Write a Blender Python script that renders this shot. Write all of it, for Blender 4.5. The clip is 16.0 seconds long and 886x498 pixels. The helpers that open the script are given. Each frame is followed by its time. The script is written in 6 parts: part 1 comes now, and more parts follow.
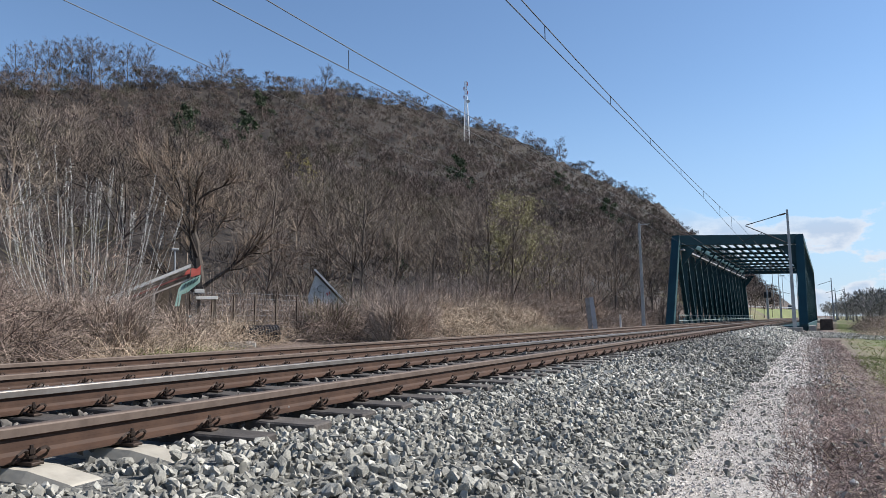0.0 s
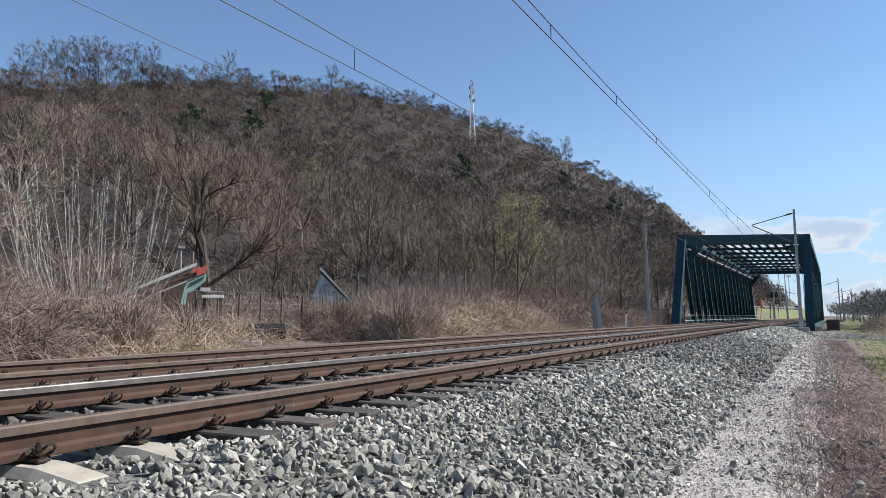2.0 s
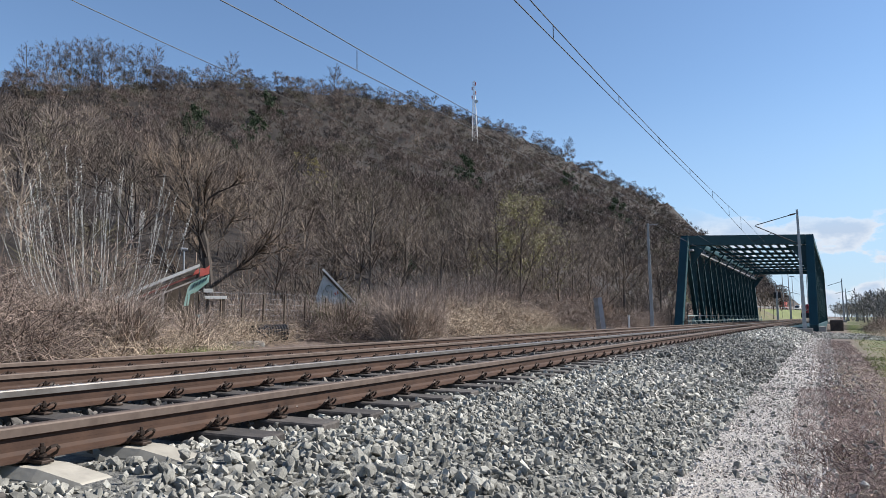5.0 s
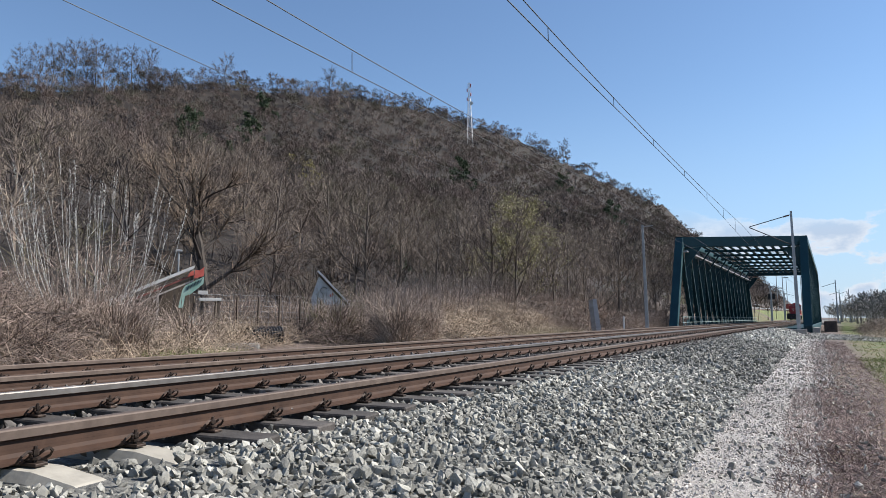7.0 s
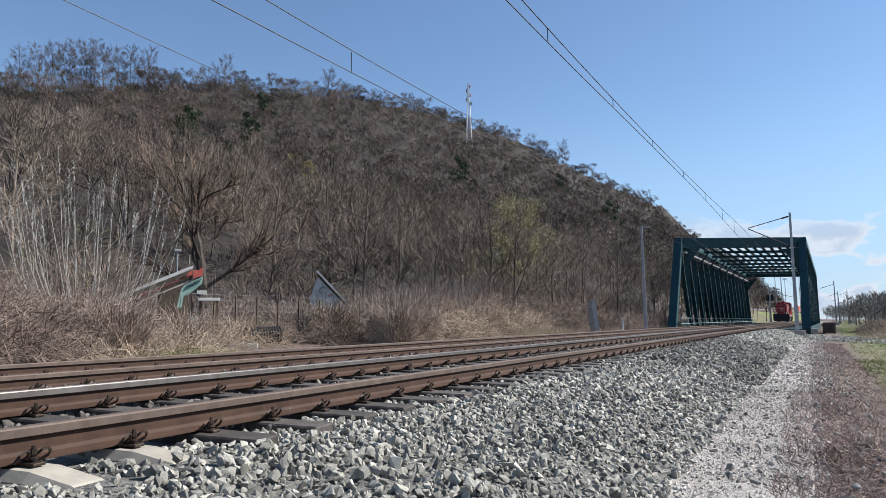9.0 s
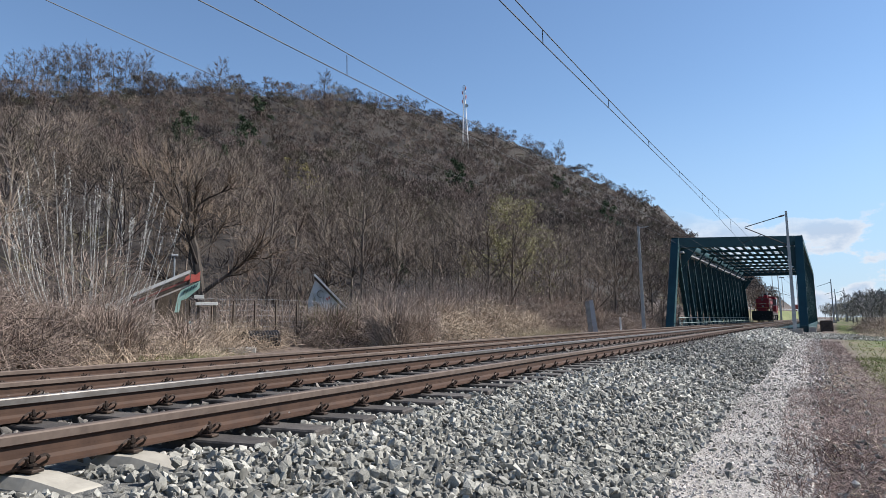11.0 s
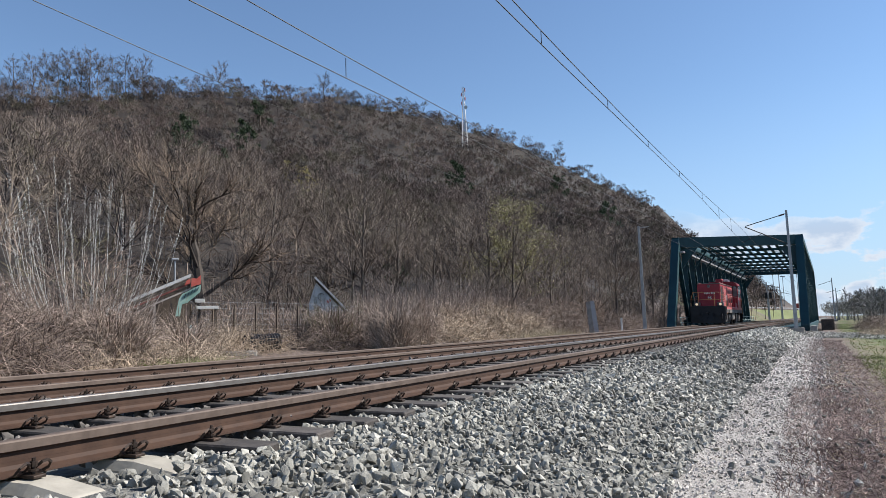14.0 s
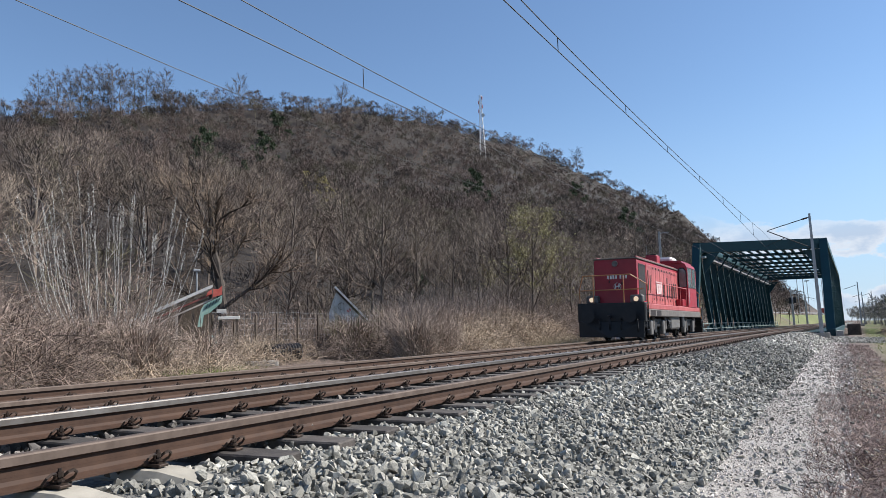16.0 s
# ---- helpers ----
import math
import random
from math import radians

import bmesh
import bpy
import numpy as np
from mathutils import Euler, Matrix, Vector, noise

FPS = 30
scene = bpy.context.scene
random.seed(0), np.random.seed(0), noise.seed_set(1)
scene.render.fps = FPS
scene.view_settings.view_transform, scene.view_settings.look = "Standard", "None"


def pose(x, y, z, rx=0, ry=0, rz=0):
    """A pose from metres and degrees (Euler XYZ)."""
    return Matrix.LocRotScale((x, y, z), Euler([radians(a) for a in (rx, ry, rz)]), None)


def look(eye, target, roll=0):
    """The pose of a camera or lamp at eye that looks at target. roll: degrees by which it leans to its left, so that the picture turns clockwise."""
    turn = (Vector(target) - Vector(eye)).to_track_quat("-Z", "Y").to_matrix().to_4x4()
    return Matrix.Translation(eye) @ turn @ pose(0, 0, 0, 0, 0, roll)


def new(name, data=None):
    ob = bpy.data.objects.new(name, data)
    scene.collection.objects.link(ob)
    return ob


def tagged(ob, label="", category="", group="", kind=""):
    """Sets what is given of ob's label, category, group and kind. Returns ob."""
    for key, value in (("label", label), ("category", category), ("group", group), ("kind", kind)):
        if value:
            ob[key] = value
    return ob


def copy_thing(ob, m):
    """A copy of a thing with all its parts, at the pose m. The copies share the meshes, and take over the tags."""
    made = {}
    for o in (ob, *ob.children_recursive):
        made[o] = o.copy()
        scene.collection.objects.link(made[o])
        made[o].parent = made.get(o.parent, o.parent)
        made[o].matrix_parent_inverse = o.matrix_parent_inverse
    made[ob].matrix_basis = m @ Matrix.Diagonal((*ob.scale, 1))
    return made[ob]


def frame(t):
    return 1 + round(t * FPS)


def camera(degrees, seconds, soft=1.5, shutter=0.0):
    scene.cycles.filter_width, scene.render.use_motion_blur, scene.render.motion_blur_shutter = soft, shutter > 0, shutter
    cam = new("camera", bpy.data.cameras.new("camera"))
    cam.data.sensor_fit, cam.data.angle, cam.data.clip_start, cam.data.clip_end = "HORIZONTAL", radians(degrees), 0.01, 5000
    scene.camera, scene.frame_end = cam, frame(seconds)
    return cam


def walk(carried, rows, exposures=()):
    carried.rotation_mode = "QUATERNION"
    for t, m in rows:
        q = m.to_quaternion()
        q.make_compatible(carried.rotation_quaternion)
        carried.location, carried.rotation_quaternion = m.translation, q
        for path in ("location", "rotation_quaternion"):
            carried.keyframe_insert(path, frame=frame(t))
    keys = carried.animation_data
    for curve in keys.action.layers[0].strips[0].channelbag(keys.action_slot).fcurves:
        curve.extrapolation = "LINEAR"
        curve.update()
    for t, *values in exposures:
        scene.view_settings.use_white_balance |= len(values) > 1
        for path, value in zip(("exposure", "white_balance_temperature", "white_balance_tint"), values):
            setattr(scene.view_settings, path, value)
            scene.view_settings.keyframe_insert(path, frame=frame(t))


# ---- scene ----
# ---- camera ----
EYE = (0.0, 0.0, 0.503)
cam = camera(64.1, 16.0, soft=0.8)
TURNS = [
    (0, 95.934, 1.007, 26.863),
    (0.5, 95.932, 1.016, 27.030),
    (1, 95.922, 0.990, 27.155),
    (1.5, 95.891, 0.941, 27.231),
    (2, 95.877, 0.831, 27.277),
    (2.5, 95.842, 0.773, 27.336),
    (3, 95.805, 0.699, 27.446),
    (3.5, 95.818, 0.686, 27.566),
    (4, 95.859, 0.785, 27.639),
    (6.5, 96.071, 0.980, 27.193),
    (7, 96.071, 0.966, 27.117),
    (7.5, 96.099, 0.947, 27.075),
    (8, 96.112, 0.897, 27.026),
    (8.5, 96.115, 0.828, 27.019),
    (9, 96.108, 0.826, 27.016),
    (11.5, 96.300, 1.561, 26.841),
    (12, 96.288, 1.628, 26.841),
    (12.5, 96.246, 1.678, 26.839),
    (13, 96.247, 1.706, 26.853),
    (13.5, 96.293, 1.818, 26.881),
    (14, 96.414, 1.896, 26.950),
    (14.5, 96.579, 1.980, 27.007),
    (15, 96.739, 2.093, 27.055),
    (15.5, 96.903, 2.206, 27.431),
    (16, 97.136, 2.390, 28.559),
]
walk(cam, [(t, pose(*EYE, rx, ry, rz)) for t, rx, ry, rz in TURNS])

# ---- light ----
SUN = Vector((0.63, 0.41, 0.66)).normalized()
world = bpy.data.worlds.new("sky")
scene.world = world
world.use_nodes = True
wn, wl = world.node_tree.nodes, world.node_tree.links
wn.clear()
sky = wn.new("ShaderNodeTexSky")
sky.sky_type, sky.sun_disc = "NISHITA", False
sky.sun_elevation = math.asin(SUN.z)
sky.sun_rotation = math.atan2(SUN.x, SUN.y)
sky.air_density, sky.dust_density, sky.ozone_density = 1.0, 0.0, 4.0
bg = wn.new("ShaderNodeBackground")
bg.inputs[1].default_value = 0.089
wo = wn.new("ShaderNodeOutputWorld")
wt = wn.new("ShaderNodeTexCoord")
wsep = wn.new("ShaderNodeSeparateXYZ")
wl.new(wt.outputs["Generated"], wsep.inputs[0])


def world_range(socket, a, b, lo, hi):
    node = wn.new("ShaderNodeMapRange")
    node.interpolation_type = "SMOOTHSTEP"
    for k, v in enumerate((a, b, lo, hi)):
        node.inputs[k + 1].default_value = v
    wl.new(socket, node.inputs[0])
    return node.outputs[0]


def world_mix(fac, a, b):
    node = wn.new("ShaderNodeMixRGB")
    wl.new(fac, node.inputs[0])
    for k, v in ((1, a), (2, b)):
        if isinstance(v, tuple):
            node.inputs[k].default_value = (*v, 1)
        else:
            wl.new(v, node.inputs[k])
    return node.outputs[0]


def world_times(a, b):
    node = wn.new("ShaderNodeMath")
    node.operation = "MULTIPLY"
    wl.new(a, node.inputs[0])
    wl.new(b, node.inputs[1])
    return node.outputs[0]


# haze towards the horizon all round, and fair-weather clouds low in the sky
hazy = world_mix(world_range(wsep.outputs[2], -0.02, 0.32, 0.75, 0.0), sky.outputs[0], (2.55, 3.75, 5.6))
wmap = wn.new("ShaderNodeMapping")
wmap.inputs["Scale"].default_value = (1.0, 1.0, 1.9)
wmap.inputs["Location"].default_value = (0.35, 0.0, 0.0)
wl.new(wt.outputs["Generated"], wmap.inputs[0])
cloud = wn.new("ShaderNodeTexNoise")
cloud.inputs["Scale"].default_value, cloud.inputs["Detail"].default_value, cloud.inputs["Roughness"].default_value = 10.5, 9.0, 0.55
wl.new(wmap.outputs[0], cloud.inputs["Vector"])
puff = world_times(world_range(cloud.outputs[0], 0.515, 0.57, 0.0, 0.92), world_times(world_range(wsep.outputs[2], 0.155, 0.10, 0.0, 1.0), world_range(wsep.outputs[2], 0.0, 0.03, 0.3, 1.0)))
tone = world_mix(world_range(cloud.outputs[0], 0.52, 0.66, 0.0, 1.0), (5.3, 5.6, 6.1), (3.4, 4.1, 5.2))
wl.new(world_mix(puff, hazy, tone), bg.inputs[0])
wl.new(bg.outputs[0], wo.inputs[0])
sun = new("sun", bpy.data.lights.new("sun", "SUN"))
sun.data.energy, sun.data.angle, sun.data.color = 5.0, radians(0.5), (1.0, 0.965, 0.91)
sun.matrix_world = look(SUN * 100, (0, 0, 0))
scene.view_settings.exposure = 0.8

# ---- plan: lateral distance d to the left of the camera's line, s along the track ----
KAP = 0.000477
S_TAN = 56.0


def off(s):
    s = np.asarray(s, dtype=float)
    lin = 0.5 * KAP * S_TAN ** 2 + KAP * S_TAN * (s - S_TAN) + 0.007 * np.maximum(s - 60, 0)
    return np.where(s < S_TAN, 0.5 * KAP * s * s, lin)


def heading(s):
    return -math.atan(KAP * min(s, S_TAN))


def at(d, s, z=0.0):
    return Vector((-d + float(off(s)), s, z))


def frame_at(d, s, z=0.0, lean=0.0):
    """Pose with y along the track, x to the right, leaning to the right by lean degrees."""
    return Matrix.Translation(at(d, s, z)) @ pose(0, 0, 0, 0, lean, math.degrees(heading(s)))


GAUGE = 1.505
D_A = 3.563
D_B = D_A + GAUGE
D_C = D_B + 2.478
D_D = D_C + GAUGE
Z_RAIL = {D_A: 0.0, D_B: 0.054, D_C: 0.010, D_D: 0.058}
NEAR_C, FAR_C = (D_A + D_B) / 2, (D_C + D_D) / 2
LEAN_N, LEAN_F = math.degrees(math.atan(0.054 / GAUGE)), math.degrees(math.atan(0.048 / GAUGE))
Z_NEAR, Z_FAR = 0.027, 0.034


# ---- mesh helpers ----
class Geo:
    """Gathers vertices and faces for one mesh."""

    def __init__(self):
        self.v, self.f = [], []

    def add(self, verts, faces):
        n = len(self.v)
        self.v.extend(tuple(p) for p in verts)
        self.f.extend(tuple(i + n for i in q) for q in faces)
        return self

    def box(self, x0, x1, y0, y1, z0, z1, bevel=0.0, m=None):
        if bevel <= 0:
            vs = [(x, y, z) for z in (z0, z1) for y in (y0, y1) for x in (x0, x1)]
            fs = [(0, 2, 3, 1), (4, 5, 7, 6), (0, 1, 5, 4), (2, 6, 7, 3), (0, 4, 6, 2), (1, 3, 7, 5)]
        else:
            b = min(bevel, (x1 - x0) * 0.45, (y1 - y0) * 0.45, (z1 - z0) * 0.45)
            ring = lambda a: [(x0 + a, y0 + b + 0 * a), (x0 + b, y0 + a), (x1 - b, y0 + a), (x1 - a, y0 + b), (x1 - a, y1 - b), (x1 - b, y1 - a), (x0 + b, y1 - a), (x0 + a, y1 - b)]
            vs = []
            for z, a in ((z0, b * 0.7), (z0 + b, 0), (z1 - b, 0), (z1, b * 0.7)):
                if a:
                    vs += [(x0 + a, y0 + b, z), (x0 + b, y0 + a, z), (x1 - b, y0 + a, z), (x1 - a, y0 + b, z), (x1 - a, y1 - b, z), (x1 - b, y1 - a, z), (x0 + b, y1 - a, z), (x0 + a, y1 - b, z)]
                else:
                    vs += [(p, q, z) for p, q in ring(0)]
            fs = [tuple(range(7, -1, -1)), tuple(range(24, 32))]
            for r in range(3):
                for k in range(8):
                    fs.append((r * 8 + k, r * 8 + (k + 1) % 8, r * 8 + 8 + (k + 1) % 8, r * 8 + 8 + k))
        if m is not None:
            vs = [m @ Vector(v) for v in vs]
        return self.add(vs, fs)

    def bar(self, a, b, w, h=None, up=(0, 0, 1)):
        """A square bar from a to b, w wide and h high."""
        a, b = Vector(a), Vector(b)
        h = h or w
        ax = (b - a).normalized()
        side = ax.cross(Vector(up))
        if side.length < 1e-4:
            side = ax.cross(Vector((1, 0, 0)))
        side.normalize()
        top = side.cross(ax)
        vs = [p + side * (i * w / 2) + top * (j * h / 2) for p in (a, b) for i, j in ((-1, -1), (1, -1), (1, 1), (-1, 1))]
        return self.add(vs, [(0, 1, 2, 3), (7, 6, 5, 4), (0, 4, 5, 1), (1, 5, 6, 2), (2, 6, 7, 3), (3, 7, 4, 0)])

    def tube(self, pts, radii, n=8, cap=True, squash=1.0):
        """A round tube along points."""
        pts = [Vector(p) for p in pts]
        if isinstance(radii, (int, float)):
            radii = [radii] * len(pts)
        vs, fs = [], []
        side = None
        for k, p in enumerate(pts):
            ax = (pts[min(k + 1, len(pts) - 1)] - pts[max(k - 1, 0)]).normalized()
            if side is None:
                side = ax.cross(Vector((0.31, 0.17, 0.94)))
                if side.length < 0.1:
                    side = ax.cross(Vector((1, 0, 0)))
            side = (side - ax * side.dot(ax)).normalized()
            other = ax.cross(side)
            for j in range(n):
                a = 2 * math.pi * j / n
                vs.append(p + side * (radii[k] * math.cos(a)) + other * (radii[k] * math.sin(a) * squash))
        for k in range(len(pts) - 1):
            for j in range(n):
                fs.append((k * n + j, k * n + (j + 1) % n, (k + 1) * n + (j + 1) % n, (k + 1) * n + j))
        if cap:
            fs.append(tuple(range(n - 1, -1, -1)))
            fs.append(tuple((len(pts) - 1) * n + j for j in range(n)))
        return self.add(vs, fs)

    def prism(self, outline, axis, a, b):
        """An outline of two coordinates pushed along an axis from a to b."""
        put = {"x": lambda p, t: (t, p[0], p[1]), "y": lambda p, t: (p[0], t, p[1]), "z": lambda p, t: (p[0], p[1], t)}[axis]
        n = len(outline)
        vs = [put(p, t) for t in (a, b) for p in outline]
        fs = [tuple(range(n)), tuple(range(2 * n - 1, n - 1, -1))]
        fs += [(i, i + n, (i + 1) % n + n, (i + 1) % n) for i in range(n)]
        return self.add(vs, fs)

    def mesh(self, name, smooth=False, recalc=True):
        me = bpy.data.meshes.new(name)
        me.from_pydata([tuple(p) for p in self.v], [], self.f)
        me.update()
        if recalc and len(self.f) < 60000:
            bm = bmesh.new()
            bm.from_mesh(me)
            bmesh.ops.recalc_face_normals(bm, faces=bm.faces)
            bm.to_mesh(me)
            bm.free()
        if smooth:
            me.polygons.foreach_set("use_smooth", [True] * len(me.polygons))
        return me


def fast_mesh(name, verts, tris):
    """A mesh of triangles from arrays."""
    me = bpy.data.meshes.new(name)
    me.vertices.add(len(verts))
    me.vertices.foreach_set("co", np.asarray(verts, dtype=np.float32).ravel())
    me.loops.add(len(tris) * 3)
    me.loops.foreach_set("vertex_index", np.asarray(tris, dtype=np.int32).ravel())
    me.polygons.add(len(tris))
    me.polygons.foreach_set("loop_start", np.arange(0, len(tris) * 3, 3, dtype=np.int32))
    me.polygons.foreach_set("loop_total", np.full(len(tris), 3, dtype=np.int32))
    me.update(calc_edges=True)
    me.polygons.foreach_set("use_smooth", [False] * len(tris))
    me.validate()
    return me


def part(name, geo, material, parent=None, label="", m=None, smooth=False):
    """One mesh object, under a thing or under a part."""
    me = geo if isinstance(geo, bpy.types.Mesh) else geo.mesh(name, smooth)
    if material is not None and not me.materials:
        me.materials.append(material)
    ob = new(name, me)
    if parent is not None:
        ob.parent = parent
    if m is not None:
        ob.matrix_basis = m
    return tagged(ob, label) if label else ob


def thing(name, label, category, m=None, group="", kind=""):
    ob = new(name)
    ob.empty_display_size = 0.2
    if m is not None:
        ob.matrix_basis = m
    return tagged(ob, label, category, group, kind)


# ---- materials ----
REFLECTANCE = 0.80


def material(name, c1, c2, rough=0.8, scale=6.0, bump=0.2, metal=0.0, fine=None, vary=0.0, island=0.0, big=None, bump_scale=None, coords="Object", dist=0.02, spec=0.4):
    """Two colours mixed by noise at two scales, with relief; vary by object, island by loose piece."""
    c1, c2 = [tuple(v * REFLECTANCE for v in c) for c in (c1, c2)]
    m = bpy.data.materials.new(name)
    m.use_nodes = True
    n, l = m.node_tree.nodes, m.node_tree.links
    b = n["Principled BSDF"]
    b.inputs["Metallic"].default_value = metal
    b.inputs["Specular IOR Level"].default_value = spec
    tc = n.new("ShaderNodeTexCoord")
    no = n.new("ShaderNodeTexNoise")
    no.inputs["Scale"].default_value = scale
    no.inputs["Detail"].default_value = 6.0
    no.inputs["Roughness"].default_value = 0.65
    l.new(tc.outputs[coords], no.inputs["Vector"])
    ramp = n.new("ShaderNodeValToRGB")
    ramp.color_ramp.elements[0].position, ramp.color_ramp.elements[1].position = 0.3, 0.7
    ramp.color_ramp.elements[0].color, ramp.color_ramp.elements[1].color = (*c1, 1), (*c2, 1)
    l.new(no.outputs[0], ramp.inputs[0])
    col = ramp.outputs[0]

    def value_shift(fac_socket, amount, col):
        mr = n.new("ShaderNodeMapRange")
        mr.inputs[3].default_value, mr.inputs[4].default_value = 1 - amount, 1 + amount
        l.new(fac_socket, mr.inputs[0])
        hsv = n.new("ShaderNodeHueSaturation")
        l.new(mr.outputs[0], hsv.inputs["Value"])
        l.new(col, hsv.inputs["Color"])
        return hsv.outputs[0]

    big_no = n.new("ShaderNodeTexNoise")
    big_no.inputs["Scale"].default_value = big or scale * 0.13
    big_no.inputs["Detail"].default_value = 3.0
    l.new(tc.outputs[coords], big_no.inputs["Vector"])
    col = value_shift(big_no.outputs[0], 0.35, col)
    if vary:
        oi = n.new("ShaderNodeObjectInfo")
        col = value_shift(oi.outputs["Random"], vary, col)
    if island:
        ge = n.new("ShaderNodeNewGeometry")
        col = value_shift(ge.outputs["Random Per Island"], island, col)
    l.new(col, b.inputs["Base Color"])
    rr = n.new("ShaderNodeMapRange")
    rr.inputs[3].default_value, rr.inputs[4].default_value = max(0.02, rough - 0.12), min(1, rough + 0.1)
    l.new(no.outputs[0], rr.inputs[0])
    l.new(rr.outputs[0], b.inputs["Roughness"])
    if bump:
        fi = n.new("ShaderNodeTexNoise")
        fi.inputs["Scale"].default_value = bump_scale or scale * 5
        fi.inputs["Detail"].default_value = 5.0
        l.new(tc.outputs[coords], fi.inputs["Vector"])
        bp = n.new("ShaderNodeBump")
        bp.inputs["Strength"].default_value = bump
        bp.inputs["Distance"].default_value = dist
        l.new(fi.outputs[0], bp.inputs["Height"])
        l.new(bp.outputs[0], b.inputs["Normal"])
    return m


M_STONE = material("ballast_stone", (0.17, 0.165, 0.143), (0.50, 0.475, 0.415), 0.85, 14, 0.5, island=0.55, vary=0.35, big=1.5, dist=0.006)
M_STONE_STAINED = material("ballast_stained", (0.09, 0.078, 0.068), (0.24, 0.215, 0.19), 0.88, 14, 0.4, island=0.5, big=1.5, dist=0.006)
M_BED = material("ballast_bed", (0.06, 0.058, 0.052), (0.27, 0.26, 0.235), 0.9, 16, 1.0, big=1.2, bump_scale=24, dist=0.05)
M_PATH = material("path_grit", (0.25, 0.225, 0.20), (0.62, 0.57, 0.52), 0.92, 30, 0.9, big=0.8, bump_scale=60, dist=0.03)
M_RAIL = material("rail_rust", (0.046, 0.024, 0.016), (0.080, 0.044, 0.029), 0.74, 7, 0.2, big=1.0, dist=0.004, spec=0.25)
M_HEAD = material("rail_head", (0.10, 0.072, 0.058), (0.165, 0.125, 0.102), 0.66, 9, 0.05, metal=0.25, big=0.9, dist=0.002, spec=0.3)
M_HEAD_SHINY = material("rail_head_polished", (0.16, 0.14, 0.125), (0.23, 0.21, 0.195), 0.40, 9, 0.04, metal=0.5, big=0.9, dist=0.002)
M_WOOD = material("sleeper_wood", (0.045, 0.038, 0.034), (0.11, 0.095, 0.085), 0.85, 9, 0.6, vary=0.3, dist=0.01)
M_CONC = material("concrete", (0.33, 0.30, 0.25), (0.46, 0.42, 0.35), 0.85, 8, 0.3, vary=0.12, dist=0.004)
M_CONC_OLD = material("concrete_old", (0.22, 0.20, 0.18), (0.38, 0.36, 0.33), 0.88, 3, 0.4, dist=0.01)
M_CLIP = material("clip_steel", (0.030, 0.022, 0.018), (0.085, 0.055, 0.04), 0.6, 25, 0.2, metal=0.4, vary=0.3, dist=0.003)
M_BRIDGE = material("bridge_paint", (0.005, 0.040, 0.050), (0.009, 0.062, 0.074), 0.55, 1.2, 0.12, big=0.2, dist=0.01)
M_GALV = material("galvanised", (0.30, 0.31, 0.32), (0.46, 0.47, 0.48), 0.5, 4, 0.1, metal=0.35, dist=0.003)
M_WIRE = material("wire", (0.02, 0.022, 0.025), (0.04, 0.04, 0.042), 0.6, 10, 0.0)
M_RED = material("red_paint", (0.29, 0.012, 0.026), (0.38, 0.022, 0.040), 0.42, 1.6, 0.06, big=0.5, dist=0.003)
M_BLACK = material("black_frame", (0.006, 0.007, 0.009), (0.018, 0.018, 0.021), 0.6, 4, 0.15, dist=0.004)
M_GREY = material("grey_frame", (0.09, 0.085, 0.08), (0.19, 0.18, 0.17), 0.6, 5, 0.15, dist=0.004)
M_BARK = material("bark", (0.08, 0.065, 0.054), (0.17, 0.14, 0.115), 0.9, 3, 0.3, island=0.4, big=0.05, dist=0.01)
M_TWIG = material("twig", (0.16, 0.122, 0.098), (0.31, 0.245, 0.195), 0.9, 0.06, 0.0, island=0.5, big=0.012)
M_SHOOT = material("pale_shoot", (0.40, 0.39, 0.36), (0.62, 0.61, 0.57), 0.8, 2, 0.0, island=0.3)
M_DRY = material("dry_stems", (0.25, 0.185, 0.135), (0.56, 0.45, 0.335), 0.9, 0.5, 0.0, island=0.5, big=0.15)
M_GREEN_LEAF = material("evergreen_leaf", (0.018, 0.040, 0.014), (0.045, 0.075, 0.025), 0.7, 0.4, 0.0, island=0.5)
M_YELLOW = material("catkin_yellow", (0.24, 0.20, 0.06), (0.36, 0.30, 0.10), 0.8, 0.4, 0.0, island=0.4)
M_GRASS = material("grass_blade", (0.10, 0.14, 0.03), (0.22, 0.22, 0.07), 0.8, 0.6, 0.0, island=0.4)


# ---- ground ----
def smooth(a, b, x):
    t = np.clip((x - a) / (b - a), 0, 1)
    return t * t * (3 - 2 * t)


def lumps(x, y, size, seed):
    """Cheap rolling noise out of sines."""
    r = np.random.RandomState(seed)
    out = np.zeros(np.broadcast(x, y).shape)
    for k in range(6):
        a, ph, w = r.uniform(0, 6.28), r.uniform(0, 6.28), (0.6 + 0.4 * k) / size
        out = out + np.sin((x * math.cos(a) + y * math.sin(a)) * w * 6.28 + ph) / (1 + 0.5 * k)
    return out / 3


RIDGE = [(-330, 40, 90), (-300, 150, 92), (-285, 205, 108), (-270, 280, 129), (-245, 350, 141), (-225, 430, 149), (-190, 500, 142), (-150, 560, 121), (-105, 620, 98), (-72, 690, 34), (-60, 760, 2)]


